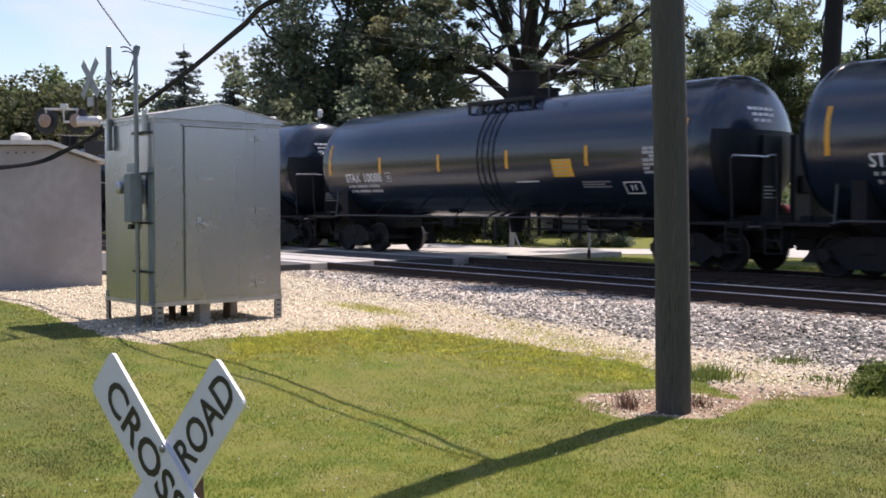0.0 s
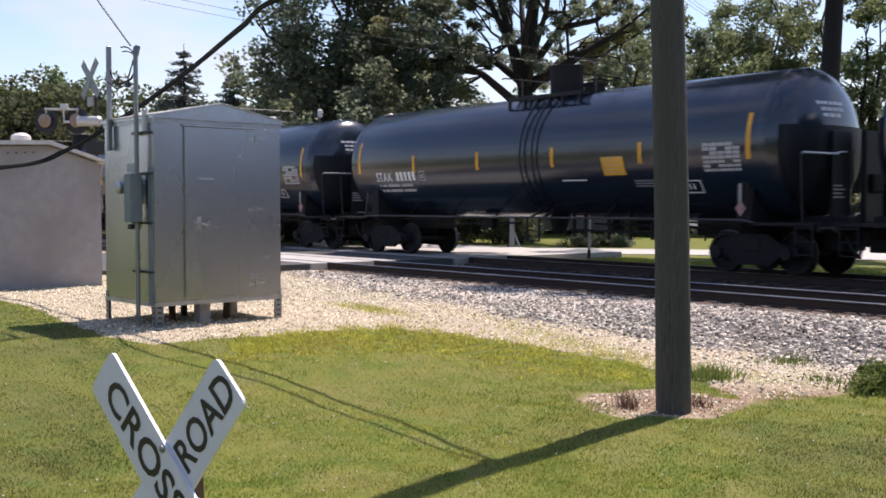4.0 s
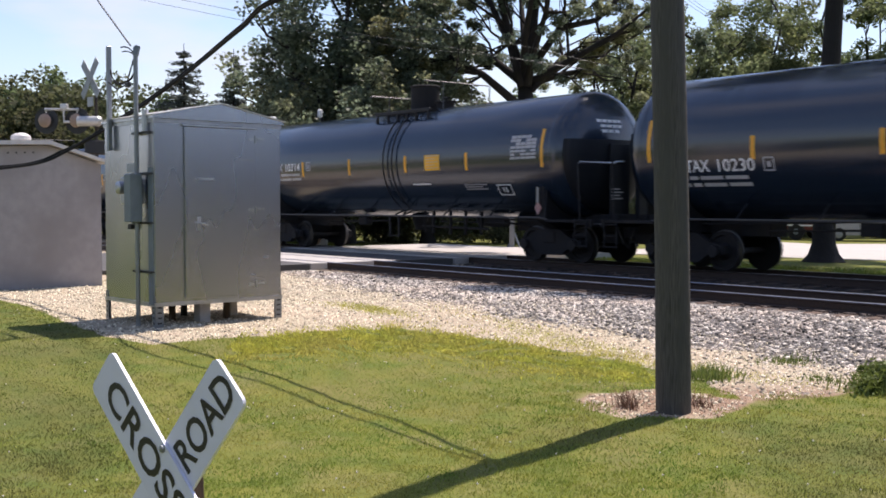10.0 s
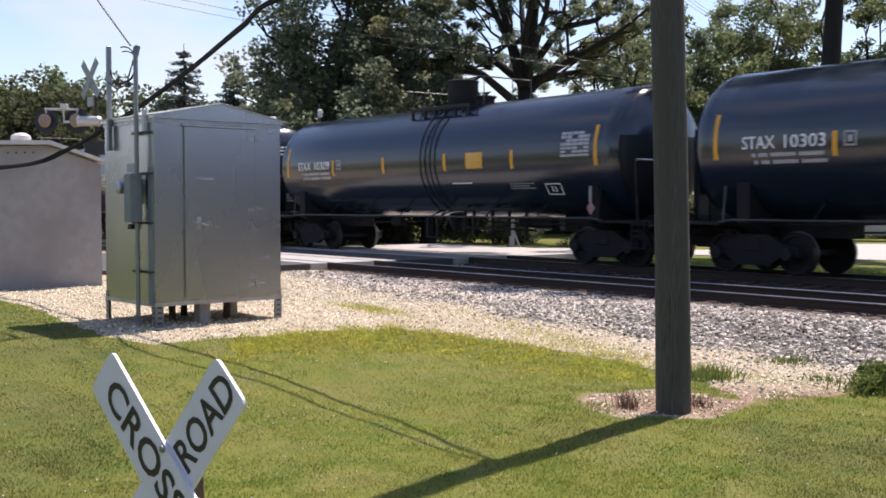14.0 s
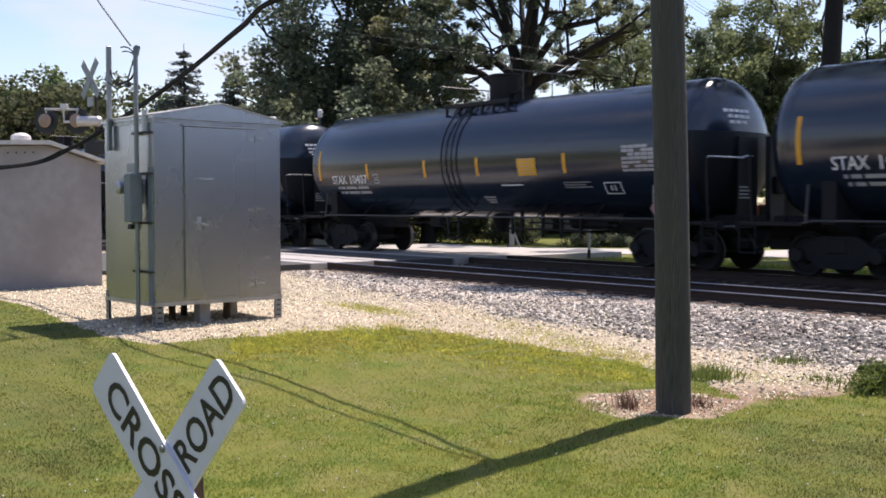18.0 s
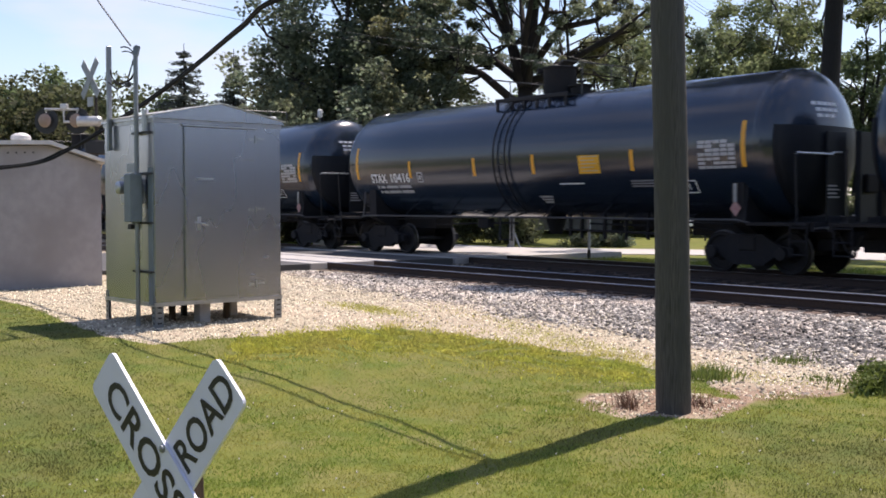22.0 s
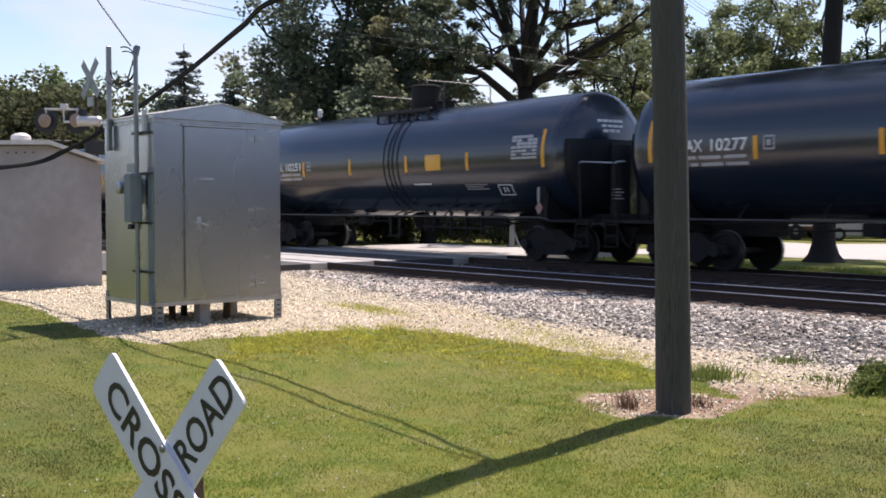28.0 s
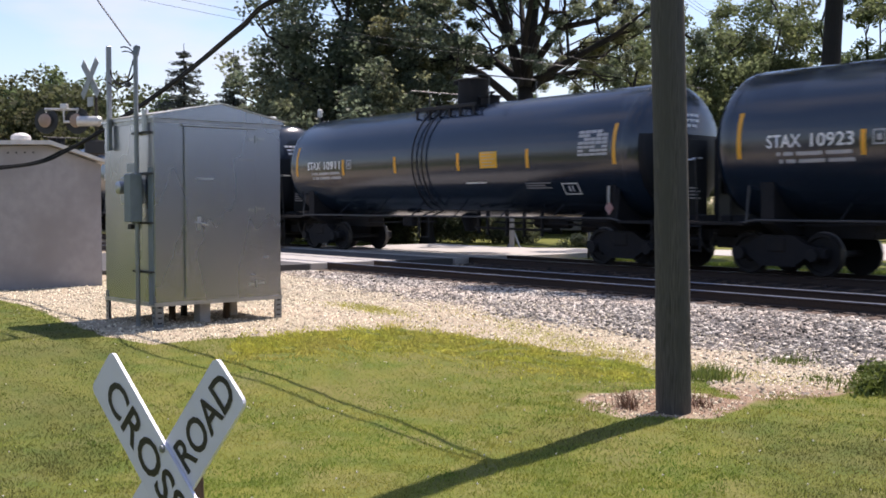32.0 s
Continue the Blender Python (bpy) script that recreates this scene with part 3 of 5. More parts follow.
def tank_car(kind):
    """A black tank car at the origin: x forward, rail top at z = 0. kind: the three ways they are marked."""
    car = thing("tank_car", pose(0, 0, 0), "black tank car with yellow reflective stripes and white markings", "tank car", group="tank cars of the train")
    prof = []
    for k in range(9):
        a = math.pi / 2 * k / 8
        prof.append((-HALF - 0.78 * math.cos(a), max(0.02, R_T * math.sin(a))))
    prof += [(-5.0, R_T), (-2.4, R_T), (0, R_T), (2.4, R_T), (5.0, R_T)]
    prof += [(-a, r) for a, r in prof[8::-1]]
    bm = lathe(bmesh.new(), prof, 72)
    bmesh.ops.translate(bm, verts=bm.verts, vec=(0, 0, Z_T))
    tank = part("tank", bm, M_TANK, car, "glossy black cylindrical tank with domed ends", smooth=True)
    for x in (-HALF + 0.06, HALF - 0.06):
        bm = lathe(bmesh.new(), [(-0.035, R_T - 0.01), (-0.03, R_T + 0.004), (0.03, R_T + 0.004), (0.035, R_T - 0.01)], 48)
        bmesh.ops.translate(bm, verts=bm.verts, vec=(x, 0, Z_T))
        part("seam_band", bm, M_TANK, tank, smooth=True)
    # underframe
    for s in (-1, 1):
        part("stub_sill", boxes((s * 4.9 if s > 0 else -8.75, 8.75 if s > 0 else -4.9, -0.32, 0.32, 0.78, 1.26), bevel=0.02), M_FRAME, car)
        truck_x = 7.0 if s > 0 else -6.7
        saddle = bmesh.new()
        arc = [(R_T * 1.005 * math.cos(a), Z_T + R_T * 1.005 * math.sin(a)) for a in [math.radians(d) for d in range(-150, -25, 10)]]
        prism(saddle, arc + [(1.42, 1.10), (0.9, 0.86), (-0.9, 0.86), (-1.42, 1.10)], truck_x - 0.16, truck_x + 0.16, "x")
        part("bolster_saddle", saddle, M_FRAME, car)
        x0, x1 = sorted((s * 7.25, s * 8.85))
        plat = part("end_platform", boxes((x0, x1, -1.5, 1.5, 1.06, 1.12), (s * 8.85 - 0.04, s * 8.85 + 0.04, -1.5, 1.5, 0.95, 1.14)), M_FRAME, car)
        # half-height head shield over the lower dome, with a flat plate before it
        bm = lathe(bmesh.new(), [(s * (HALF + 0.03 + 0.78 * math.cos(math.pi / 2 * k / 8)), max(0.02, (R_T + 0.02) * math.sin(math.pi / 2 * k / 8))) for k in range(7)], 48)
        bmesh.ops.bisect_plane(bm, geom=bm.verts[:] + bm.edges[:] + bm.faces[:], plane_co=(0, 0, 0.36), plane_no=(0, 0, 1), clear_outer=True)
        bmesh.ops.translate(bm, verts=bm.verts, vec=(0, 0, Z_T))
        shield = part("head_shield", bm, M_SHIELD, car, "dull black half-height head shield", smooth=True)
        x0, x1 = sorted((s * 8.415, s * 8.450))
        part("shield_plate", boxes((x0, x1, -0.36, 0.36, 1.10, 3.05), bevel=0.01), M_SHIELD, shield)
        for y in (-1.56, 1.56):
            part("end_post", tube(bmesh.new(), [(s * 8.48, y * 0.95, 1.1), (s * 8.48, y, 2.48), (s * 8.48, y * 0.97, 2.55)], 0.022, 6), M_RUNG, plat)
        if s > 0:
            bar = tubes(([(8.48, -1.54, 2.52), (8.48, -1.48, 2.56), (8.48, -0.20, 2.56)], 0.024), ([(8.48, -0.28, 2.56), (8.48, -0.18, 2.60), (8.48, 0.12, 2.61)], 0.020), sides=6)
            part("grab_bar", bar, M_CLEARRAIL, plat, "bright metal grab bar")
            # added dark plate and box, placed to fill the gap in the camera's view
            stand = part("brake_stand", boxes((8.68, 8.73, 0.38, 1.22, 1.11, 3.05), (8.64, 8.78, 0.36, 0.42, 1.11, 3.06), (8.64, 8.78, 1.18, 1.24, 1.11, 3.06), bevel=0.012), M_SHIELD, plat, "tall dull black plate added to close the gap between cars")
            part("brake_housing", boxes((8.73, 8.83, 0.58, 1.02, 1.75, 2.15), bevel=0.03), M_FRAME, stand)
        part("cut_lever", tubes(([(s * 8.93, -1.50, 1.02), (s * 8.93, -0.30, 1.06), (s * 8.93, 0.1, 1.00)], 0.020), sides=6), M_SIDERAIL, plat)
        lad = bmesh.new()
        for x in (s * 8.35, s * 8.75):
            tube(lad, [(x, -1.53, 0.45), (x, -1.53, 1.15)], 0.018, 6)
        for z in (0.48, 0.75, 1.02):
            tube(lad, [(s * 8.35, -1.53, z), (s * 8.75, -1.53, z)], 0.016, 6)
        part("sill_step", lad, M_RUNG, plat)
        coup = boxes((min(s * 8.7, s * 9.05), max(s * 8.7, s * 9.05), -0.22, 0.22, 0.62, 1.0), bevel=0.05)
        part("coupler", coup, M_FRAME, car)
        x0, x1 = sorted((s * 8.25, s * 8.78))
        part("draft_gear_box", boxes((x0, x1, -0.42, 0.42, 0.52, 0.80), bevel=0.03), M_FRAME, car)
        part("hose", tubes(([(s * 8.8, -0.4, 0.85), (s * 8.95, -0.4, 0.55), (s * 9.04, -0.3, 0.40)], 0.03)), M_DARK, car)
        truck_parts(car, truck_x)
        sup = tubes(([(s * 7.20, -1.36, 1.95), (s * 7.20, -1.46, 1.1)], 0.026))
        part("corner_post", sup, M_SIDERAIL if s < 0 else M_RUNG, car)
    rails = bmesh.new()
    for y in (-1.46, 1.46):
        tube(rails, [(-7.3, y, 1.12), (-7.0, y, 1.17), (7.0, y, 1.17), (7.3, y, 1.12)], 0.024, 6)
    part("side_handrail", rails, M_SIDERAIL, car, "long side handrail")
    arm = to_mesh(tube(bmesh.new(), [(0, -1.46, 1.17), (0, -0.95, 1.60)], 0.02, 6), "handrail_bracket", M_RUNG)
    for x in (-5.0, -3.0, -1.0, 1.0, 3.0, 5.0):
        for turn in (0, 180):
            part("handrail_bracket", arm, None, car, m=pose(x, 0, 0, 0, 0, turn))
    # outlet, brake gear under the belly
    bm = lathe(bmesh.new(), [(0.72, 0.16), (0.86, 0.20), (0.98, 0.24), (1.36, 0.34)], 16, "z")
    part("bottom_outlet", bm, M_FRAME, car)
    bm = lathe(bmesh.new(), [(2.5, 0.05), (2.58, 0.20), (3.5, 0.20), (3.58, 0.05)], 16)
    bmesh.ops.translate(bm, verts=bm.verts, vec=(0, 0.35, 1.05))
    part("brake_reservoir", bm, M_FRAME, car)
    part("brake_cylinder", tubes(([(4.0, -0.5, 1.0), (4.7, -0.5, 1.0)], 0.13), ([(4.7, -0.5, 1.0), (5.6, -0.45, 0.9)], 0.03)), M_FRAME, car)
    part("train_pipe", tubes(([(-8.0, -0.62, 1.02), (-2.0, -0.62, 1.16), (2.0, -0.62, 1.16), (8.0, -0.62, 1.02)], 0.025)), M_FRAME, car)
    # top works
    cx = {"A": 0.47, "B": 0.48, "C": 0.10, "D": 0.10}[kind]
    top = Z_T + R_T
    hous = lathe(bmesh.new(), [(top - 0.06, 0.45), (top + 0.70, 0.45), (top + 0.705, 0.48), (top + 0.75, 0.48), (top + 0.77, 0.44), (top + 0.78, 0.1)], 28, "z")
    bmesh.ops.translate(hous, verts=hous.verts, vec=(cx + (0.02 if kind in "CD" else -0.22), 0, 0))
    hous = part("protective_housing", hous, M_FRAME, car, "black round fittings housing with a hinged lid")
    man = lathe(bmesh.new(), [(top - 0.05, 0.28), (top + 0.16, 0.28), (top + 0.17, 0.34), (top + 0.22, 0.34), (top + 0.24, 0.1)], 20, "z")
    bmesh.ops.translate(man, verts=man.verts, vec=(cx + 0.80, 0, 0))
    part("manway", man, M_FRAME, car)
    walk_z = top - 0.12
    grating = bmesh.new()
    for y0, y1 in ((-1.02, -0.60), (0.60, 1.02)):
        for k in range(6):
            yy = y0 + (y1 - y0) * k / 5
            box(grating, cx - 1.35, cx + 1.35, yy - 0.012, yy + 0.012, walk_z - 0.02, walk_z + 0.02)
        for k in range(12):
            xx = cx - 1.35 + 2.7 * k / 11
            box(grating, xx - 0.01, xx + 0.01, y0, y1, walk_z - 0.018, walk_z + 0.015)
    plat = part("walkway", grating, M_RUNG, car, "black grated walkway round the fittings")
    for y in (-1.06, 1.06):
        part("edge_beam", boxes((cx - 1.40, cx + 1.40, y - 0.035, y + 0.035, walk_z - 0.05, walk_z + 0.055), bevel=0.01), M_RUNG, plat)
        foot = Z_T + math.sqrt(R_T ** 2 - 1.06 ** 2)
        for dx in (-1.32, -0.72, -0.24, 0.24, 0.72, 1.32):
            part("walkway_leg", boxes((cx + dx - 0.035, cx + dx + 0.035, y - 0.03, y + 0.03, foot - 0.06, walk_z - 0.05)), M_RUNG, plat)
    for dx, up in ((-1.38, 0.46), (1.38, 0.72)):
        rail = tubes(([(cx + dx, -1.28, top + up - 0.05), (cx + dx, -1.24, top + up), (cx + dx, 1.24, top + up), (cx + dx, 1.28, top + up - 0.05), (cx + dx, 1.27, Z_T + 1.06)], 0.019), ([(cx + dx, -0.55, walk_z), (cx + dx, -0.55, top + up)], 0.016), ([(cx + dx, 0.55, walk_z), (cx + dx, 0.55, top + up)], 0.016), sides=6)
        part("cross_railing", rail, M_SIDERAIL, plat, "grey pipe railing across the tank")
    part("valve", tubes(([(cx + 0.80, 0.05, top + 0.2), (cx + 0.80, 0.05, top + 0.34)], 0.05), ([(cx + 0.66, 0.05, top + 0.33), (cx + 0.94, 0.05, top + 0.33)], 0.03)), M_FRAME, plat)
    part("lid_hinge", boxes((cx - 0.80, cx - 0.64, -0.12, 0.12, top + 0.66, top + 0.80), bevel=0.02), M_FRAME, hous)
    # side ladder over the flank
    lx = {"A": 0.28, "B": 0.40, "C": -0.65, "D": -0.60}[kind]
    lw = 0.46
    lad = bmesh.new()
    for x in (lx, lx + lw):
        pts = []
        for d in range(62, -66, -8):
            a = math.radians(d)
            pts.append((x, -(R_T + 0.09) * math.cos(a), Z_T + (R_T + 0.09) * math.sin(a)))
        pts.append((x, -1.42, 1.15))
        tube(lad, pts, 0.024, 6)
    side_ladder = part("side_ladder", lad, M_RUNG, car)
    for d in range(58, -64, -11):
        a = math.radians(d)
        y, z = -(R_T + 0.09) * math.cos(a), Z_T + (R_T + 0.09) * math.sin(a)
        bm = tubes(([(lx, y, z), (lx + lw, y, z)], 0.006), sides=6)
        part("rung", bm, M_RUNG, side_ladder)
    for x in (lx, lx + lw):
        part("ladder_foot", boxes((x - 0.025, x + 0.025, -1.485, -1.445, 0.54, 1.17)), M_RUNG, side_ladder)
    part("foot_rung", boxes((lx, lx + lw, -1.48, -1.45, 0.55, 0.58)), M_RUNG, side_ladder)
    rig = part("brake_rigging", tubes(([(1.3, -0.9, 0.86), (4.4, -0.9, 0.82)], 0.032), sides=6), M_FRAME, car, "black brake rods under the belly")
    for pts in ([(2.0, -0.75, 1.02), (5.2, -0.75, 0.98)], [(-4.8, -0.5, 0.92), (-1.0, -0.5, 1.0)]):
        part("brake_rod", tubes((pts, 0.025), sides=6), M_FRAME, rig)
    for x, z in ((1.45, 0.70), (1.85, 0.66), (2.65, 0.64), (3.35, 0.64), (4.05, 0.66)):
        part("hanger", boxes((x - 0.03, x + 0.03, -0.94, -0.86, z, 1.32)), M_FRAME, rig)
    part("slack_adjuster", boxes((-2.6, -2.1, -0.62, -0.38, 0.84, 1.12), bevel=0.03), M_FRAME, rig)
    # markings
    base = "B" if kind == "D" else kind
    dz = {"A": 0.0, "B": 0.0, "C": -0.16}[base]
    xs = {"A": (-4.45, -1.55, 1.37, 4.28), "B": (-4.42, -1.60, 1.41, 4.25), "C": (-4.52, -1.58, 0.78, 4.15)}[base]
    for x in (-7.27, 7.27):
        part("reflective_stripe", decals((x - 0.055, x + 0.055, 2.46 + dz, 3.43 + dz, 0.006)), M_YELLOW, car, "tall yellow reflective stripe")
    for x in xs:
        part("reflective_stripe", decals((x - 0.055, x + 0.055, 2.45 + dz, 2.94 + dz, 0.006)), M_YELLOW, car, "yellow reflective stripe")
    sx, sz, skew = {"A": (3.10, 2.20, -0.05), "B": (2.36, 2.49, 0.0), "C": (2.42, 2.26, 0.0)}[base]
    panel = part("warning_panel", decals((sx, sx + 0.70, sz, sz + 0.44, 0.006, skew)), M_SIGNYEL, car, "yellow warning panel with fine print")
    part("fine_print", decals(*[(sx + 0.07, sx + 0.63 - 0.1 * (k % 2), sz + 0.06 + k * 0.085, sz + 0.075 + k * 0.085, 0.010) for k in range(5)]), M_GREYPRINT, panel)
    tz = {"A": 2.22, "B": 2.66, "C": 2.18}[base]
    part("stencil_box", decals((-4.22, -4.19, tz - 0.02, tz + 0.27), (-3.98, -3.95, tz - 0.02, tz + 0.27), (-4.22, -3.95, tz - 0.02, tz + 0.01), (-4.22, -3.95, tz + 0.24, tz + 0.27), (-4.13, -4.04, tz + 0.06, tz + 0.18)), M_GREYPRINT, car)
    rows = []
    for k, (a, b) in enumerate(((-6.35, -4.7), (-6.30, -4.65))):
        z = tz - 0.17 - 0.15 * k
        x = a
        for w in (0.09, 0.22, 0.60, 0.58):
            rows.append((x, x + w, z, z + 0.075))
            x += w + 0.07
    part("load_limit_print", decals(*rows), M_GREYPRINT, car)
    pz = {"A": 2.19, "B": 2.66, "C": 2.25}[base]
    rows = []
    for k in range(7):
        z = pz + 0.03 + k * 0.09
        for j in range(5):
            if (k * 3 + j * 2) % 7 == 5:
                continue
            rows.append((6.08 + j * 0.20, 6.08 + j * 0.20 + 0.18, z, z + (0.074 if k > 2 else 0.06)))
    part("data_print", decals(*rows), M_GREYPRINT, car)
    part("print_line", decals((1.62, 2.48, 2.09 + dz * 0.5, 2.12 + dz * 0.5)), M_STENCIL, car)
    part("capacity_print", decals(*[(4.0, 4.95 - 0.2 * (k % 2), 1.92 + k * 0.06, 1.955 + k * 0.06) for k in range(3)]), M_DIMPRINT, car)
    ph = decals((5.36, 5.90, 1.76, 1.785, 0.006, 0), (5.34, 5.88, 2.02, 2.045), (5.34, 5.37, 1.76, 2.045), (5.87, 5.90, 1.76, 2.045), (5.54, 5.58, 1.84, 1.97), (5.66, 5.70, 1.84, 1.97))
    part("placard_holder", ph, M_STENCIL, car)
    bm = bmesh.new()
    c = Vector((6.97, -1.46, 1.42))
    prism(bm, [(c.x, c.z - 0.17), (c.x + 0.14, c.z), (c.x, c.z + 0.17), (c.x - 0.14, c.z)], -1.475, -1.455)
    part("hazard_placard", bm, M_PINK, car, "faded red diamond hazard placard")
    part("end_print", boxes(*[(8.451, 8.456, -0.32, 0.10 - 0.1 * (k % 2), 1.64 + k * 0.08, 1.675 + k * 0.08) for k in range(4)]), M_GREYPRINT, car)
    part("placard_arm", boxes((6.93, 7.01, -1.50, -1.46, 1.55, 1.95), bevel=0.004), M_GALV, car)
    # small reporting print on the front dome
    for k, (y0, y1) in enumerate(((-0.62, 0.25), (-0.52, 0.25), (-0.50, 0.12))):
        bm = bmesh.new()
        z = Z_T + 0.80 - k * 0.13
        seg = 5 - k
        for j in range(seg):
            ya = y0 + (y1 - y0) * j / seg
            yb = ya + (y1 - y0) / seg * 0.8
            quad = []
            for (yy, zz) in ((ya, z), (yb, z), (yb, z + 0.07), (ya, z + 0.07)):
                r = math.hypot(yy, zz - Z_T)
                quad.append(bm.verts.new((HALF + 0.78 * math.sqrt(max(0, 1 - (r / R_T) ** 2)) + 0.008, yy, zz)))
            bm.faces.new(quad)
        part("dome_print", bm, M_STENCIL, car)
    if kind == "C":
        part("round_print", decals((0.75, 1.05, 1.55, 1.60), (0.70, 1.10, 1.62, 1.66), (0.66, 1.14, 1.69, 1.73)), M_GREYPRINT, car)
    return car


# car by car from the front: how it is marked, and its number where it can be read
CARS = [(1, "A", ""), (0, "A", "10088"), (-1, "A", "10093"), (-2, "A", "10063"), (-3, "A", ""), (-4, "A", "10134"), (-5, "A", "10065"), (-6, "A", "10223"),
        (-7, "A", "10230"), (-8, "B", "10314"), (-9, "B", "10291"), (-10, "B", "10303"), (-11, "B", "10309"), (-12, "B", "10317"), (-13, "C", "10419"),
        (-14, "C", "10407"), (-15, "C", "10412"), (-16, "C", "10410"), (-17, "C", "10416"), (-18, "C", "10413"), (-19, "B", "10305"), (-20, "B", ""),
        (-21, "B", "10277"), (-22, "B", "10251"), (-23, "D", "10920"), (-24, "D", "10923"), (-25, "D", "10911"), (-26, "B", ""), (-27, "B", "")]
PITCH, Q_STRIPE = 18.1, -30.27
RUN = [(0, 0.0), (1, 0.7687), (2, 1.5494), (3, 2.3228), (6, 4.6459), (7, 5.4244), (8, 6.1982), (9, 6.9734), (10, 7.7484), (11, 8.5251), (12, 9.3014), (13, 10.0787),
       (14, 10.852), (17, 13.1879), (18, 13.9643), (19, 14.7432), (20, 15.5249), (21, 16.3079), (22, 17.0876), (23, 17.8411), (24, 18.622), (25, 19.4056),
       (28, 21.7505), (29, 22.532), (30, 23.318), (31, 24.1012), (32, 24.8854)]


def car_pose(n, u):
    return line_pose(Q_STRIPE + PITCH * (n + u) + 7.27, P_FAR, RAIL)


def build_train():
    first, made = {}, []
    stax = {k: side_text("STAX", x, z, 0.26, 0.80) for k, x, z in (("A", -6.40, 2.22), ("B", -6.58, 2.66), ("C", -6.56, 2.18), ("D", -6.58, 2.66))}
    for n, kind, number in CARS:
        m = car_pose(n, 0.0)
        if kind not in first:
            car = first[kind] = tank_car(kind)
            car.matrix_basis = m
        else:
            car = copy_thing(first[kind], m)
            for o in list(car.children):
                if o.name.startswith(("reporting_mark", "car_number")):
                    bpy.data.objects.remove(o)
        x0, z0 = {"A": (-6.40, 2.22), "B": (-6.58, 2.66), "C": (-6.56, 2.18), "D": (-6.58, 2.66)}[kind]
        part("reporting_mark", stax[kind], None, car, "white stencilled letters")
        xn = x0 + 1.02
        if number:
            me = side_text(number, xn, z0, 0.26, 0.95)
        else:
            me = to_mesh(decals(*[(xn + 0.2 * k, xn + 0.2 * k + 0.13, z0, z0 + 0.26) for k in range(5)]), "car_number", M_STENCIL)
        part("car_number", me, None, car, "white stencilled number")
        made.append((n, car))
    return made


TRAIN = build_train()


# ---- signal cabinet on legs
def build_cabinet():
    w, d = 1.957, 1.495
    m = line_pose(-15.068, 5.83, 0.40, 3.26)
    c = thing("signal_cabinet", m, "brushed aluminium signal cabinet on short slotted legs", "equipment cabinet")
    z0, z1 = 0.284, 2.744
    # x runs along the line towards the door side, y across
    part("body", boxes((0, d, 0, w, z0, z1), bevel=0.012), M_ALU, c)
    for z, lo, hi in ((1.36, 0.57, 0.62), (2.30, 1.42, 1.62), (2.22, 1.28, 1.50), (1.95, 0.60, 0.86), (0.86, 1.66, 1.74), (0.62, 1.44, 1.50)):
        part("scuff", boxes((d + 0.0355 if hi < 1.51 else d + 0.0005, d + 0.0365 if hi < 1.51 else d + 0.0015, lo, hi, z, z + 0.022)), M_ALU2, c, "pale scuff on the metal")
    for z in (z0 - 0.02, z1 - 0.05):
        part("edge_trim", boxes((-0.012, d + 0.012, -0.012, w + 0.012, z, z + 0.05)), M_ALU2, c)
    roof = bmesh.new()
    prism(roof, [(-0.03, z1 + 0.002), (w + 0.03, z1 + 0.002), (w + 0.03, z1 + 0.045), (w / 2, z1 + 0.235), (-0.03, z1 + 0.045)], -0.04, d + 0.035, "x")
    roof = part("roof", roof, M_ALU, c, "low gabled aluminium roof")
    # thin sheets paler than the roof: sunlight on it put into the colour
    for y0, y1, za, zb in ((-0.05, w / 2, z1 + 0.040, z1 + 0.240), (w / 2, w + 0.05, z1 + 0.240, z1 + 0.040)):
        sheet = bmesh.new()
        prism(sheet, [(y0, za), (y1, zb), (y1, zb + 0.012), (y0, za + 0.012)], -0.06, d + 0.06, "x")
        part("roof_sheet", sheet, M_SHEDTRIM, roof, "roof sheet coloured paler than the roof to look sunlit")
    door = part("door", boxes((d + 0.002, d + 0.035, 0.43, 1.52, z0 + 0.07, z1 - 0.09), bevel=0.006), M_ALU, c, "plain aluminium door")
    part("drip_strip", boxes((d + 0.002, d + 0.05, 0.40, 1.55, z1 - 0.085, z1 - 0.062)), M_ALU2, c)
    part("handle_plate", boxes((d + 0.035, d + 0.045, 0.60, 0.66, 1.26, 1.45)), M_ALU2, door)
    part("handle", tubes(([(d + 0.04, 0.63, 1.36), (d + 0.10, 0.63, 1.36), (d + 0.10, 0.74, 1.33)], 0.014)), M_CLEARRAIL, door, "chrome lever handle")
    for z in (0.50, 1.54, 2.52):
        part("hinge", boxes((d + 0.035, d + 0.046, 1.40, 1.49, z - 0.022, z + 0.018), (d + 0.035, d + 0.046, 1.55, 1.66, z - 0.004, z + 0.03), (d + 0.034, d + 0.055, 1.505, 1.53, z - 0.05, z + 0.05)), M_CLEARRAIL, door, "bright metal hinge")
    for x in (0.04, d - 0.04):
        for y in (0.0, w):
            leg = boxes((x - 0.04, x + 0.04, y - 0.006, y + 0.006, -0.03, z0 + 0.12), (x - 0.04, x - 0.028, y, y + (0.07 if y == 0 else -0.07), -0.03, z0), bevel=0.002)
            if x > 1:
                box(leg, d - 0.002, d + 0.010, y if y == 0 else y - 0.11, y + 0.11 if y == 0 else y, -0.03, z0 + 0.02)
            leg = part("leg", leg, M_GALV, c, "slotted galvanised leg")
            for k in range(4):
                part("slot", boxes((x - 0.02, x + 0.02, y - 0.008, y + 0.008, 0.03 + k * 0.07, 0.055 + k * 0.07)), M_DARK, leg)
                if x > 1:
                    c0 = y + (0.055 if y == 0 else -0.055)
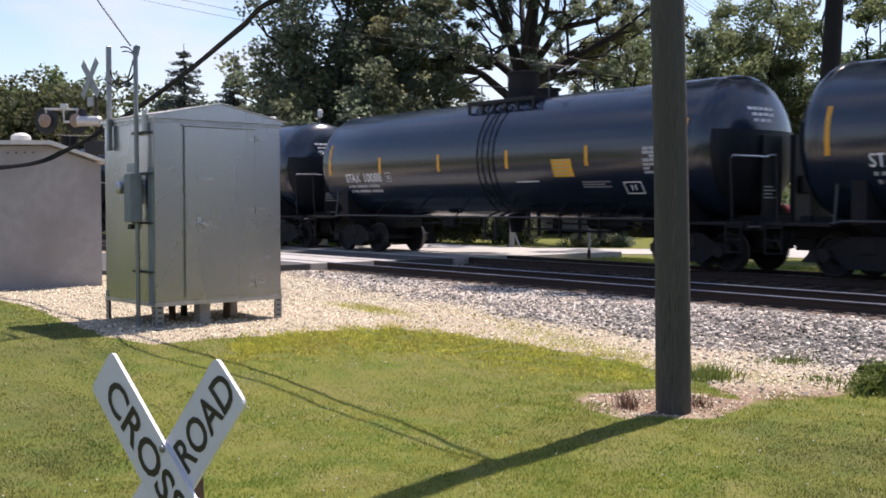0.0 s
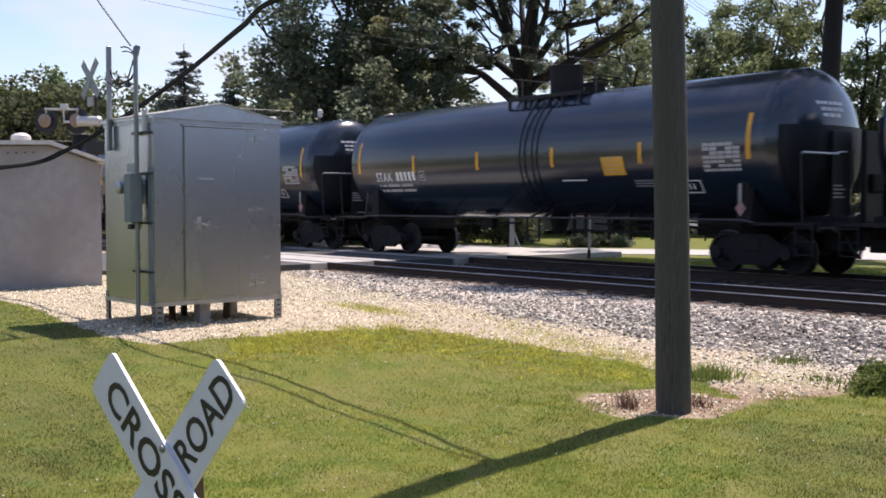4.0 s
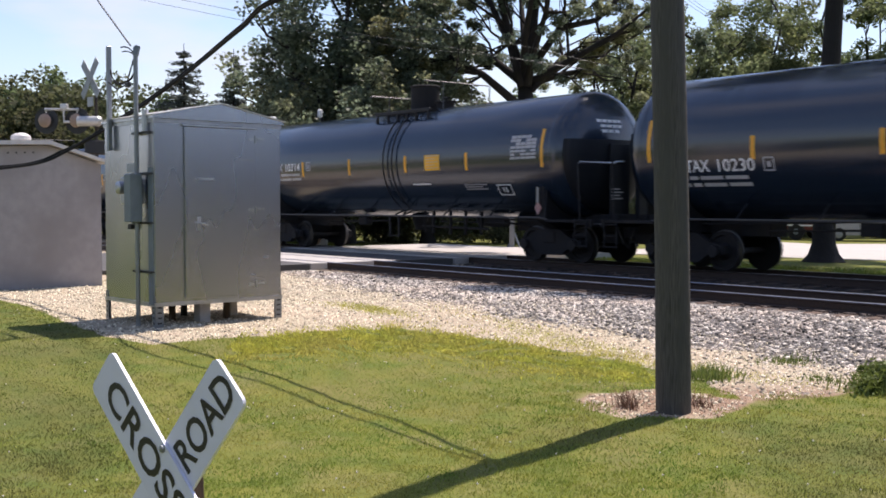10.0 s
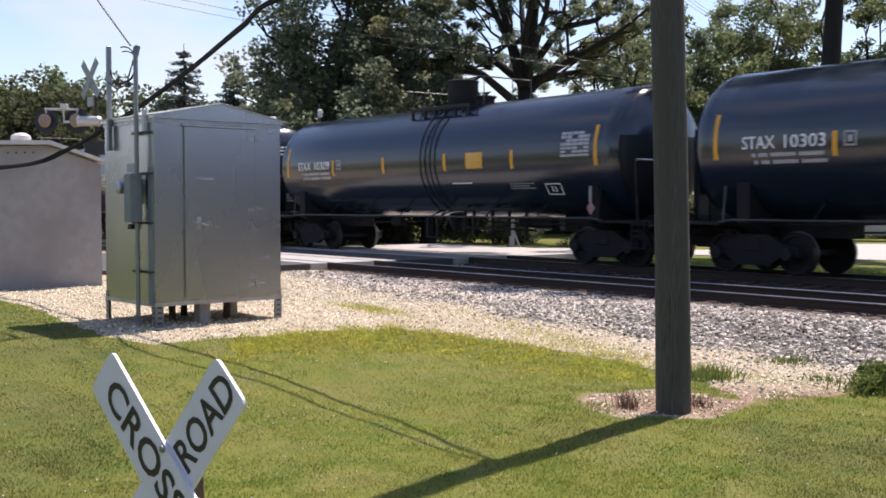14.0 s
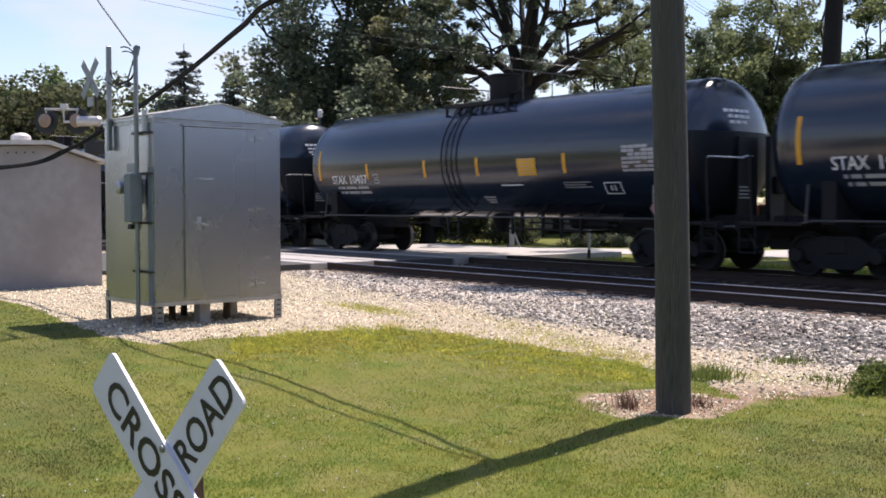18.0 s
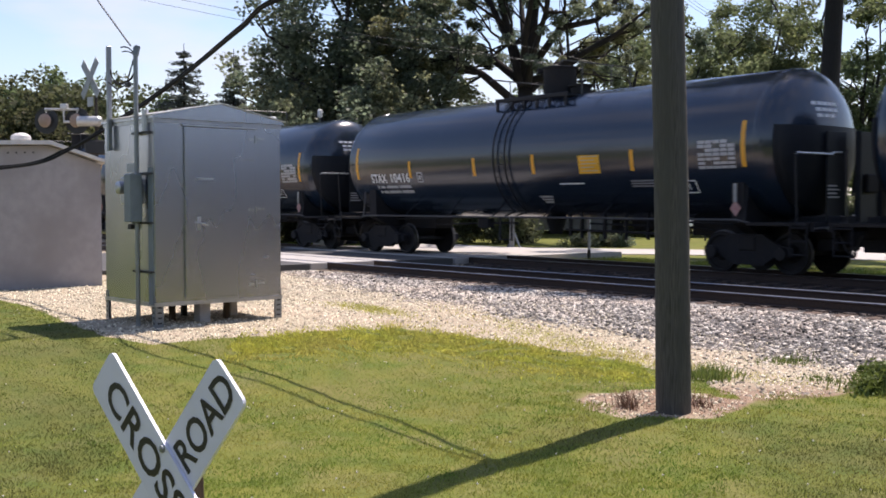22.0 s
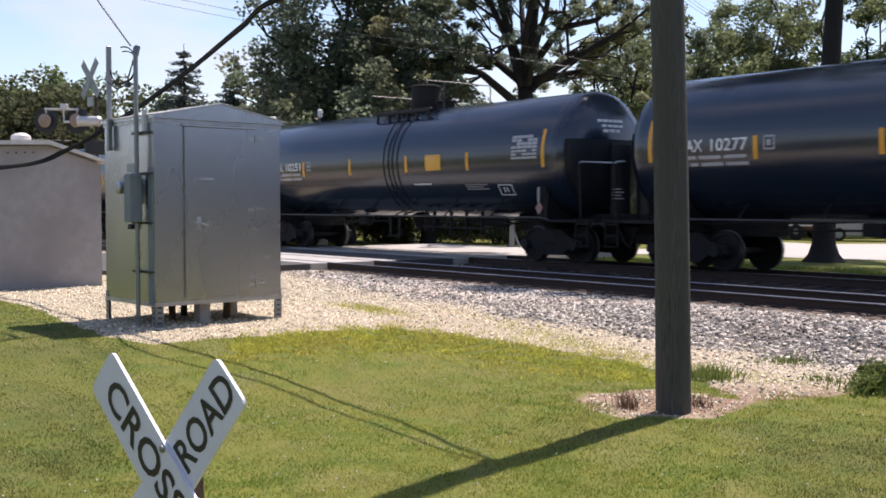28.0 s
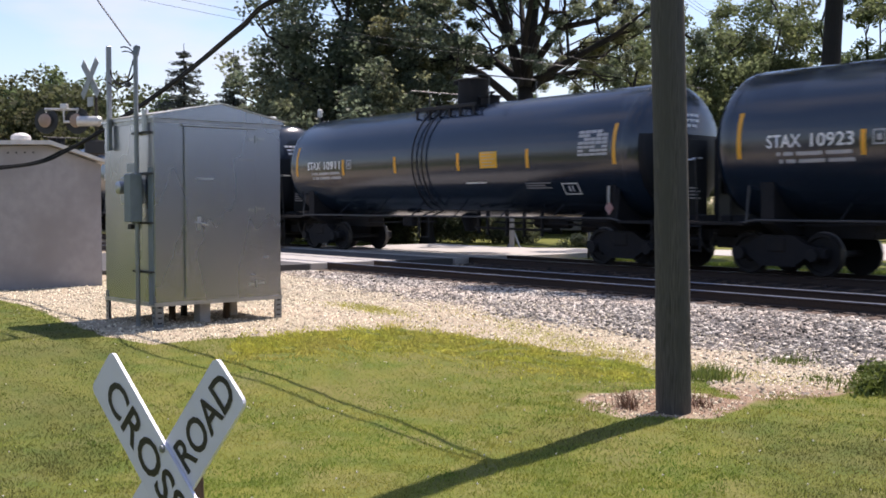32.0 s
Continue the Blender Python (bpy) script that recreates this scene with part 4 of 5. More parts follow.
                    part("slot", boxes((d + 0.0095, d + 0.012, c0 - 0.03, c0 + 0.03, 0.03 + k * 0.07, 0.052 + k * 0.07)), M_DARK, leg)
    for x, y, h in ((1.22, 0.84, 0.17), (0.7, 1.62, 0.12)):
        part("footing_block", boxes((x - h / 2, x + h / 2, y - h / 2, y + h / 2, -0.06, z0 + 0.01), bevel=0.01), M_CONC, c, "pale concrete footing block")
    for x, y in ((0.5, 0.5), (0.9, 0.55), (0.6, 1.2), (1.0, 1.35), (0.4, 1.0)):
        part("conduit_riser", tubes(([(x, y, -0.05), (x, y, z0 + 0.02)], 0.05)), M_FENCE if x < 0.7 else M_POST, c)
    # service mast, meter and switch boxes on the flank
    mast = part("service_mast", tubes(([(1.20, -0.10, -0.25), (1.20, -0.10, 3.62), (1.20, -0.06, 3.70)], 0.032)), M_GALV, c, "tall galvanised service mast")
    part("weather_head", tubes(([(1.20, -0.10, 3.58), (1.20, -0.08, 3.68), (1.13, -0.05, 3.67)], 0.045)), M_GREYBOX, mast)
    for z in (0.72, 1.37, 2.02, 2.56):
        part("strap", boxes((0.98, 1.50, -0.068, -0.045, z - 0.015, z + 0.015), (1.0, 1.04, -0.05, 0.0, z - 0.012, z + 0.012), (1.44, 1.48, -0.05, 0.0, z - 0.012, z + 0.012)), M_DARK, mast)
    part("switch_box", boxes((1.10, 1.30, -0.24, -0.07, 1.38, 2.02), bevel=0.012), M_GREYBOX, c, "grey enamelled switch box")
    meter = part("meter_box", boxes((0.76, 1.00, -0.13, 0.0, 1.62, 1.98), bevel=0.012), M_ALU2, c)
    part("meter_glass", lathe(bmesh.new(), [(-0.24, 0.04), (-0.22, 0.085), (-0.13, 0.09)], 16, "y"), M_ALU2, meter, m=pose(0.88, 0, 1.84))
    part("notice", boxes((0.70, 0.98, -0.004, -0.001, 2.05, 2.17)), M_GREYPRINT, c)
    for z in (1.28, 1.45):
        part("conduit_end", boxes((0.88, 0.96, -0.08, 0.0, z, z + 0.07)), M_DARK, c)
    part("backing_channel", boxes((1.36, 1.48, -0.025, -0.002, z0, 2.1)), M_GREYBOX, c)
    part("rear_post", boxes((0.25, 0.31, -0.08, -0.02, 2.36, 3.80), bevel=0.006), M_GALV, c, "grey upright post")
    part("roof_stub", tubes(([(1.30, -0.02, z1 - 0.2), (1.30, -0.02, z1 + 0.12)], 0.045)), M_ALU2, c)
    part("roof_vent", boxes((d - 0.1, d, w - 0.12, w - 0.06, z1 + 0.04, z1 + 0.12), bevel=0.01), M_STENCIL, c)
    loop = bmesh.new()
    for k, r in enumerate((0.17, 0.20)):
        pts = []
        for j in range(20):
            a = math.radians(-20 - j * (14.5 - 2.5 * k))
            pts.append((0.80 + math.cos(a + 2.0) * 0.40, -0.08 - 0.02 * k, 3.46 + k * 0.02 + math.sin(a + 2.0) * r * 1.25))
        tube(loop, pts, 0.009, 6)
    tube(loop, [(0.18, -0.06, 3.35), (0.6, -0.08, 3.18), (0.9, -0.09, 3.22), (1.17, -0.09, 3.60)], 0.010, 6)
    part("drip_loop", loop, M_CABLE, c, "slack black cable loops")
    part("cable_clamp", boxes((0.90, 1.02, -0.12, -0.07, 3.18, 3.25), bevel=0.01), M_DARK, c)


build_cabinet()


# ---- pale shed beside the crossing
def build_shed():
    s = thing("equipment_shed", line_pose(-21.4, 0, 0.36), "dusty white masonry shed with a low metal roof", "shed")
    y0, y1, yr = 2.6, 8.2, 7.15
    wall = bmesh.new()
    prism(wall, [(y0, -0.3), (y1, -0.3), (y1, 2.46), (yr, 2.80), (y0, 2.62)], -4.2, 0.0, "x")
    wall = part("wall", wall, M_SHED, s, "stained white wall")
    roof = bmesh.new()
    prism(roof, [(y0 - 0.1, 2.64), (yr, 2.82), (y1 + 0.12, 2.47), (y1 + 0.12, 2.53), (yr, 2.90), (y0 - 0.1, 2.72)], -4.35, 0.14, "x")
    roof = part("roof", roof, M_SHEDTRIM, s, "pale metal roof")
    vent = part("turbine_vent", lathe(bmesh.new(), [(2.75, 0.10), (2.92, 0.10), (2.93, 0.17), (2.97, 0.20), (3.04, 0.19), (3.09, 0.12), (3.11, 0.03)], 18, "z"), M_SHEDTRIM, roof, "round white roof vent", m=pose(-1.2, 7.02, 0))
    for k in range(7):
        part("bolt", boxes((0.0, 0.012, 5.9 + k * 0.16, 5.93 + k * 0.16, 2.60 + k * 0.008, 2.63 + k * 0.008)), M_DARK, wall)


build_shed()


# ---- utility pole
def build_pole():
    x, y = 2.248, 10.55
    p = thing("utility_pole", pose(x, y, -0.1), "weathered brown wooden utility pole on the lawn's edge", "utility pole")
    bm = bmesh.new()
    n, rings = 24, []
    for i in range(29):
        z = i * 0.325
        r = 0.171 - 0.0009 * i
        lean = -0.0235 * z + 0.008 * math.sin(z * 0.8)
        rings.append([bm.verts.new((lean + r * (1 + 0.012 * math.sin(3 * a + z) + 0.006 * math.sin(9 * a + 2 * z)) * math.cos(a), r * (1 + 0.012 * math.cos(2 * a + z)) * math.sin(a), z)) for a in [2 * math.pi * j / n for j in range(n)]])
    for a, b in zip(rings, rings[1:]):
        for j in range(n):
            bm.faces.new((a[j], a[(j + 1) % n], b[(j + 1) % n], b[j]))
    bm.faces.new(rings[-1])
    part("shaft", bm, M_POLE, p, smooth=True)
    part("cable_bracket", boxes((-0.36, -0.24, -0.06, 0.06, 4.95, 5.12), bevel=0.01), M_GALV, p)


build_pole()


# ---- crossbuck sign in the foreground
def build_crossbuck():
    s = thing("crossbuck_sign", pose(-1.088, 4.267, 0.9045, 0, -3.05, -41.66), "white crossbuck sign with black letters on a brown post", "railroad sign")
    part("post", boxes((-0.03, 0.07, 0.035, 0.125, -0.90, 0.12), bevel=0.006), M_POST, s, "short brown wooden post")

    def blade(words, ang, yoff):
        L, w, c = 0.609, 0.1188, 0.032
        outline = []
        for sx, sz, a0 in ((1, 1, 0), (-1, 1, 90), (-1, -1, 180), (1, -1, 270)):
            for k in range(5):
                a = math.radians(a0 + k * 22.5)
                outline.append((sx * (L - c) + c * math.cos(a), sz * (w - c) + c * math.sin(a)))
        bm = prism(bmesh.new(), outline, 0.0, 0.014)
        b = part("blade", bm, M_SIGN, s, "white blade", m=pose(0, yoff, 0, 0, -ang, 0))
        for word, x0, x1 in words:
            me = letters(word, 0.2, 0.0035)
            co = [v.co.copy() for v in me.vertices]
            lo, hi = min(c.x for c in co), max(c.x for c in co)
            base, tall = min(c.y for c in co), max(c.y for c in co)
            for v, c in zip(me.vertices, co):
                v.co = (x0 + (c.x - lo) / (hi - lo) * (x1 - x0), -0.002, ((c.y - base) / (tall - base) - 0.5) * 0.142)
            me.materials.append(M_BLACK)
            part("lettering", me, None, b, "black capital letters")
        return b
    blade((("RAIL", -0.59, -0.14), ("ROAD", 0.137, 0.596)), 45.17, 0.0)
    front = blade((("CROSSING", -0.516, 0.545),), -45.17, -0.0155)
    bolt = lathe(bmesh.new(), [(-0.012, 0.004), (-0.009, 0.014), (0.0, 0.016)], 12, "y")
    part("bolt", bolt, M_GALV, front, "grey bolt head", m=pose(-0.098, -0.001, 0.098))

build_crossbuck()


# ---- crossing signal beyond the shed
def build_signal():
    s = thing("crossing_signal", pose(-8.84, 27.5, 0.38), "silver crossing signal with crossbuck and paired round lamps", "crossing signal")
    part("mast", tubes(([(0.10, 0.1, -0.1), (0.10, 0.1, 4.7)], 0.04)), M_FENCE, s)
    turn = pose(0, 0, 4.80, 0, 0, -47)
    for a, dy in ((45, 0.0), (-45, -0.016)):
        part("blade", boxes((-0.61, 0.61, dy - 0.014, dy, -0.1143, 0.1143), bevel=0.003), M_GREYBOX, s, m=turn @ pose(0, 0, 0, 0, a, 0))
    part("track_plate", boxes((-0.16, 0.16, -0.02, -0.005, 4.10, 4.34), bevel=0.003), M_GALV, s, m=pose(0, 0, 0, 0, 0, -47))
    arm = part("lamp_arm", tubes(([(-1.16, 0, 4.03), (-0.30, 0, 4.03)], 0.03), ([(-0.68, 0, 4.06), (-0.68, 0, 3.72), (0.2, 0.1, 3.72)], 0.04)), M_SILVER, s)
    part("junction_box", boxes((-0.76, -0.58, -0.07, 0.07, 4.03, 4.17), bevel=0.015), M_SILVER, arm)
    for x, yaw in ((-1.14, -12), (-0.36, -12)):
        lamp = part("lamp", lathe(bmesh.new(), [(-0.05, 0.13), (0.0, 0.19), (0.10, 0.17), (0.22, 0.08)], 20, "y"), M_DARK, s, m=pose(x, 0, 3.75, 0, 0, yaw))
        part("backing_disc", lathe(bmesh.new(), [(0.02, 0.33), (0.035, 0.335), (0.04, 0.15)], 26, "y"), M_DARK, lamp)
        part("lens", lathe(bmesh.new(), [(-0.09, 0.03), (-0.075, 0.12), (-0.05, 0.175)], 20, "y"), M_LENS, lamp, "tan lens")
        part("hanger", tubes(([(0, 0.05, 0.16), (0, 0.02, 0.30)], 0.03)), M_SILVER, lamp)
    part("side_lamp", lathe(bmesh.new(), [(-0.35, 0.10), (-0.33, 0.13), (0.20, 0.13), (0.26, 0.09)], 18), M_SILVER, s, "bright metal lamp hood", m=pose(0.02, -0.05, 3.73))
    part("gate_mechanism", boxes((-0.12, 0.42, -0.2, 0.25, 2.9, 3.25), bevel=0.03), M_DARK, s)

build_signal()


# ---- cables
def cable(name, pts, r, mat, label, sides=8, cat="cable", steps=10):
    """A smooth cable through points."""
    P = [Vector(p) for p in pts]
    out = []
    for i in range(len(P) - 1):
        p0, p1, p2, p3 = P[max(i - 1, 0)], P[i], P[i + 1], P[min(i + 2, len(P) - 1)]
        for k in range(steps):
            t = k / steps
            out.append(0.5 * (2 * p1 + (p2 - p0) * t + (2 * p0 - 5 * p1 + 4 * p2 - p3) * t * t + (3 * p1 - p0 - 3 * p2 + p3) * t ** 3))
    out.append(P[-1])
    bm = tube(bmesh.new(), out, r, sides)
    return tagged(part(name, bm, mat, smooth=True), label, cat)


cable("overhead_cable", [(1.98, 10.58, 4.92), (0.35, 13.35, 5.00), (-2.23, 15.40, 4.90), (-2.92, 15.90, 4.56), (-3.78, 16.60, 4.08), (-4.81, 17.80, 3.675), (-5.94, 19.20, 3.32), (-6.85, 19.90, 2.99), (-7.42, 20.20, 2.80), (-8.16, 20.10, 2.68), (-9.32, 19.90, 2.56), (-11.85, 19.00, 2.63)], 0.027, M_CABLE, "thick black overhead cable with a lashed wire")
cable("messenger_wire", [(1.98, 10.50, 5.10), (0.35, 12.95, 5.08), (-0.57, 13.80, 5.00), (-2.20, 14.75, 4.80), (-2.89, 15.55, 4.52), (-3.80, 16.70, 4.13), (-4.84, 17.90, 3.72), (-5.97, 19.30, 3.375), (-6.88, 20.00, 3.035), (-8.21, 20.20, 2.72), (-11.92, 19.10, 2.71)], 0.020, M_CABLE, "black wire lashed along the overhead cable")
cable("service_wire", [(-4.15, 14.59, 4.12), (-4.44, 14.80, 4.47), (-4.73, 15.00, 4.83), (-5.37, 15.60, 5.67)], 0.011, M_WIRE, "thin twisted service wire to the cabinet mast")
POWER_LINES = [[(-15.44, 38.00, 10.39), (-9.53, 38.00, 9.21), (-4.31, 38.00, 8.16), (0.91, 38.00, 7.36), (9.18, 38.00, 6.02)],
               [(-13.82, 39.00, 10.69), (-7.76, 39.00, 9.48), (-3.11, 39.00, 8.59), (1.54, 39.00, 7.94), (9.42, 39.00, 6.12)],
               [(-12.52, 40.00, 9.79), (-6.30, 40.00, 8.55), (-1.95, 40.00, 7.83), (2.40, 40.00, 7.37), (9.66, 40.00, 6.23)],
               [(6.45, 34.00, 9.65), (8.17, 36.00, 8.75), (9.96, 38.00, 8.38), (13.84, 42.00, 7.85)],
               [(6.45, 34.00, 9.40), (8.17, 36.00, 8.62), (9.96, 38.00, 8.26), (13.84, 42.00, 7.75)],
               [(6.45, 34.00, 9.15), (8.17, 36.00, 8.49), (9.96, 38.00, 8.14), (13.84, 42.00, 7.64)]]
for line in POWER_LINES:
    cable("power_line", line, 0.007, M_WIRE, "thin overhead power line before the trees", sides=5)


# ---- trees and leaves
def leaf_cloud(name, centres, radii, count, size, mat, rng, flat=0.6):
    """Many small leaves scattered round clump centres."""
    centres, radii = np.asarray(centres, float), np.asarray(radii, float)
    pick = rng.choice(len(centres), count, p=radii ** 2 / (radii ** 2).sum())
    d = rng.normal(size=(count, 3))
    d /= np.linalg.norm(d, axis=1, keepdims=True)
    r = rng.random(count) ** 0.5
    pos = centres[pick] + d * (radii[pick] * r)[:, None] * np.array([1, 1, flat + 0.15])
    u = rng.normal(size=(count, 3))
    u[:, 2] *= 0.5
    u /= np.linalg.norm(u, axis=1, keepdims=True)
    v = np.cross(u, rng.normal(size=(count, 3)))
    v /= np.linalg.norm(v, axis=1, keepdims=True)
    s = (size * (0.6 + 0.8 * rng.random(count)))[:, None]
    verts = np.stack([pos - u * s * 0.5, pos + v * s * 0.32 + u * s * 0.05, pos + u * s * 0.5, pos - v * s * 0.32 + u * s * 0.05], 1).reshape(-1, 3)
    faces = np.arange(count * 4).reshape(-1, 4)
    return raw_mesh(name, verts, faces, mat)


def build_tree(x, y, height, trunk_r, crown, fork, mat, leaves, leaf, clump, seed, label, limbs=8, fill=40, low=None, shape=(), group="", lean=None, flare=1.0, skirt=0):
    """A broad tree: trunk, limbs that fork twice, and a crown of leaf clumps at their tips."""
    rng = np.random.default_rng(seed)
    z0 = float(ground_z(x, y)) - 0.05
    t = thing("tree", pose(x, y, z0), label, "tree", group)
    wood = bmesh.new()
    sway = rng.normal(size=2) * 0.25
    lean = sway if lean is None else lean
    trunk = [(0, 0, 0), (lean[0] * 0.3, lean[1] * 0.3, fork * 0.5), (lean[0], lean[1], fork)]
    lathe(wood, [(-0.1, trunk_r * 1.75 * flare), (0.08, trunk_r * 1.52 * flare), (0.28, trunk_r * 1.28 * flare ** 0.5), (0.6, trunk_r * 1.14), (1.1, trunk_r * 1.06), (1.6, trunk_r * 1.0)], 16, "z")
    tube(wood, trunk, trunk_r * 1.08, 12, trunk_r * 0.8)
    low = fork * 0.9 if low is None else low
    mid = Vector((lean[0], lean[1], (low + height) / 2))
    half = (height - low) / 2
    tips, sizes = [], []
    top = Vector(trunk[-1])
    def twigs(pts, d, reach, count):
        for k in range(count):
            a = pts[1 + k % (len(pts) - 1)]
            e = (d + Vector(rng.normal(size=3)) * 0.75).normalized()
            b = a + e * reach * (0.28 + 0.25 * rng.random())
            m = (a + b) / 2 + Vector(rng.normal(size=3)) * 0.2
            tube(wood, [a, m, b], trunk_r * 0.2, 5, 0.025, cap=False)
            tips.append(b)
            sizes.append(clump * (0.7 + 0.6 * rng.random()))
            for j in range(2):
                c = b + Vector(rng.normal(size=3)) * clump * 0.9
                tube(wood, [m, (m + c) / 2 + Vector(rng.normal(size=3)) * 0.1, c], 0.035, 4, 0.015, cap=False)
                tips.append(c)
                sizes.append(clump * (0.5 + 0.6 * rng.random()))

    for r0, limb in shape:
        pts = [Vector(p) for p in limb]
        tube(wood, pts, r0, 9, 0.07)
        d = (pts[-1] - pts[0]).normalized()
        twigs(pts, d, (pts[-1] - pts[0]).length * 0.8, 7)
        tips.append(pts[-1])
        sizes.append(clump)
    for i in range(limbs):
        az = 2 * math.pi * (i + rng.random() * 0.7) / limbs
        el = math.radians(20 + 62 * ((i * 0.618) % 1))
        d = Vector((math.cos(az) * math.cos(el), math.sin(az) * math.cos(el), math.sin(el)))
        reach = 1 / math.sqrt((math.hypot(d.x, d.y) / crown) ** 2 + (d.z / max(1.0, height - fork)) ** 2) * (0.72 + 0.2 * rng.random())
        pts = [top + d * reach * s + Vector(rng.normal(size=3)) * 0.25 * s for s in (0, 0.35, 0.7)] + [top + d * reach + Vector((0, 0, 0.3))]
        tube(wood, pts, trunk_r * 0.5, 7, 0.05)
        twigs(pts, d, reach, 5)
        tips.append(pts[-1])
        sizes.append(clump)
    for k in range(fill):
        d = rng.normal(size=3)
        d /= np.linalg.norm(d)
        r = 0.45 + 0.55 * rng.random() ** 0.5
        tips.append(mid + Vector((d[0] * crown * r, d[1] * crown * r, d[2] * half * r)))
        sizes.append(clump * (0.6 + 0.7 * rng.random()))
    for k in range(skirt):
        a, r = 2 * math.pi * rng.random(), crown * (0.25 + 0.8 * rng.random())
        c = Vector((math.cos(a) * r, math.sin(a) * r, low + 0.4 + rng.random() * 3.6))
        b = top + (c - top) * 0.45 + Vector((0, 0, 0.7))
        tube(wood, [b, (b + c) / 2 + Vector((0, 0, 0.25)), c], 0.05, 4, 0.018, cap=False)
        for j in range(3):
            tips.append(c + Vector(rng.normal(size=3)) * clump * 0.8)
            sizes.append(clump * (0.5 + 0.6 * rng.random()))
    part("trunk", wood, M_BARK, t, "rough grey-brown trunk and limbs", smooth=True)
    part("crown", leaf_cloud("crown", [tuple(c) for c in tips], sizes, leaves, leaf, mat, rng), None, t)
    return t


def build_spruce(x, y, height, width, seed, label):
    rng = np.random.default_rng(seed)
    z0 = float(ground_z(x, y)) - 0.05
    t = thing("spruce_tree", pose(x, y, z0), label, "tree", "spruces behind the crossing")
    wood = tube(bmesh.new(), [(0, 0, 0), (0, 0, height * 0.5), (0, 0, height)], 0.18, 8, 0.02)
    pos, rad = [], []
    tiers = 21
    for k in range(tiers):
        f = k / tiers
        z = height * (0.10 + 0.89 * f)
        r0 = width * (1 - f) + 0.10
        for j in range(9):
            r = r0 * (0.55 + 0.55 * rng.random())
            a = 6.28 * (j + rng.random()) / 9
            zz = z + rng.normal() * 0.12
            tip = (math.cos(a) * r, math.sin(a) * r, zz - 0.10 * r)
            tube(wood, [(0, 0, zz), (tip[0] * 0.6, tip[1] * 0.6, zz - 0.16 * r), tip], 0.03, 4, 0.01, cap=False)
            for e in (0.2, 0.4, 0.6, 0.8, 1.0):
                pos.append((tip[0] * e, tip[1] * e, zz - 0.20 * r * math.sin(e * 2.2) - 0.10))
                rad.append(0.10 + 0.34 * r / width)
    part("trunk", wood, M_BARK, t)
    part("crown", leaf_cloud("crown", pos, rad, 36000, 0.18, M_NEEDLE, rng, 0.55), None, t)


build_tree(-5.6, 50.0, 17.5, 0.45, 3.2, 3.2, M_LEAF_DK, 38000, 0.22, 0.95, 11, "tall dense dark green tree beyond the street", limbs=9, fill=110, low=2.0)
build_tree(-2.3, 53.0, 18.0, 0.45, 3.0, 3.5, M_LEAF_DK, 32000, 0.22, 0.95, 12, "tall dense dark green tree beyond the street", limbs=9, fill=100, low=2.4)
build_tree(-7.7, 55.0, 8.6, 0.25, 2.3, 2.0, M_LEAF_DK, 26000, 0.20, 0.75, 13, "low dark green tree at the grove's edge", limbs=7, fill=50, low=1.4)
build_tree(-4.0, 46.5, 7.4, 0.25, 3.4, 1.8, M_LEAF_DK, 26000, 0.18, 0.75, 16, "bushy dark green tree under the tall ones", limbs=8, fill=70, low=1.2)
build_tree(1.2, 60.0, 7.6, 0.28, 3.6, 2.0, M_LEAF_DK, 15000, 0.21, 0.8, 17, "rounded dark green tree behind the oak", limbs=8, fill=50, low=1.6)
build_tree(-0.7, 49.5, 12.0, 0.26, 2.3, 2.6, M_LEAF_DK, 30000, 0.19, 0.75, 18, "dark green tree between the tall ones and the oak", limbs=8, fill=60, low=2.2)
OAK_LIMBS = [(0.21, [(-0.2, 0, 6.3), (-1.9, -0.3, 7.7), (-3.3, -0.5, 8.4), (-5.0, -0.4, 9.3)]), (0.22, [(-0.1, 0, 7.2), (-0.6, 0.3, 9.1), (-1.5, 0.5, 11.0), (-2.6, 0.4, 13.4)]),
             (0.25, [(0.1, 0, 7.2), (0.4, 0, 9.6), (0.6, -0.4, 12.0), (0.9, -0.3, 15.4)]), (0.19, [(0.3, 0, 8.0), (1.6, -0.3, 9.8), (3.2, -0.6, 10.1), (4.2, -0.4, 11.1), (5.0, 0, 13.2)]),
             (0.14, [(0.35, 0, 7.0), (1.8, 0.6, 8.6), (3.0, 1.0, 9.0), (4.4, 1.2, 9.6)]), (0.15, [(0, 0.2, 7.4), (-0.6, 2.0, 9.4), (-1.4, 3.4, 11.6)]), (0.15, [(0.1, -0.2, 7.6), (0.8, -2.0, 10.2), (1.2, -3.4, 13.0)])]
build_tree(3.7, 50.0, 18.0, 0.44, 6.6, 7.3, M_LEAF_DK, 80000, 0.135, 0.40, 21, "spreading oak with thick dark limbs and airy foliage", limbs=6, fill=110, low=5.8, shape=OAK_LIMBS, flare=0.72, skirt=16)
build_tree(10.0, 62.0, 11.6, 0.35, 3.4, 3.6, M_LEAF_LT, 22000, 0.21, 0.72, 31, "light green tree behind the house", limbs=9, fill=26, low=2.4)
build_tree(6.8, 66.0, 9.0, 0.30, 3.4, 2.6, M_LEAF, 17000, 0.21, 0.72, 36, "rounded green tree behind the house", limbs=8, fill=28, low=2.0)
build_tree(14.6, 66.0, 13.0, 0.35, 3.6, 3.6, M_LEAF_LT, 30000, 0.22, 0.85, 32, "light green tree beyond the street", limbs=9, fill=32, low=2.6)
build_tree(19.0, 68.0, 15.4, 0.35, 4.2, 3.6, M_LEAF_LT, 34000, 0.22, 0.85, 33, "light green tree beyond the street", limbs=9, fill=34, low=2.4)
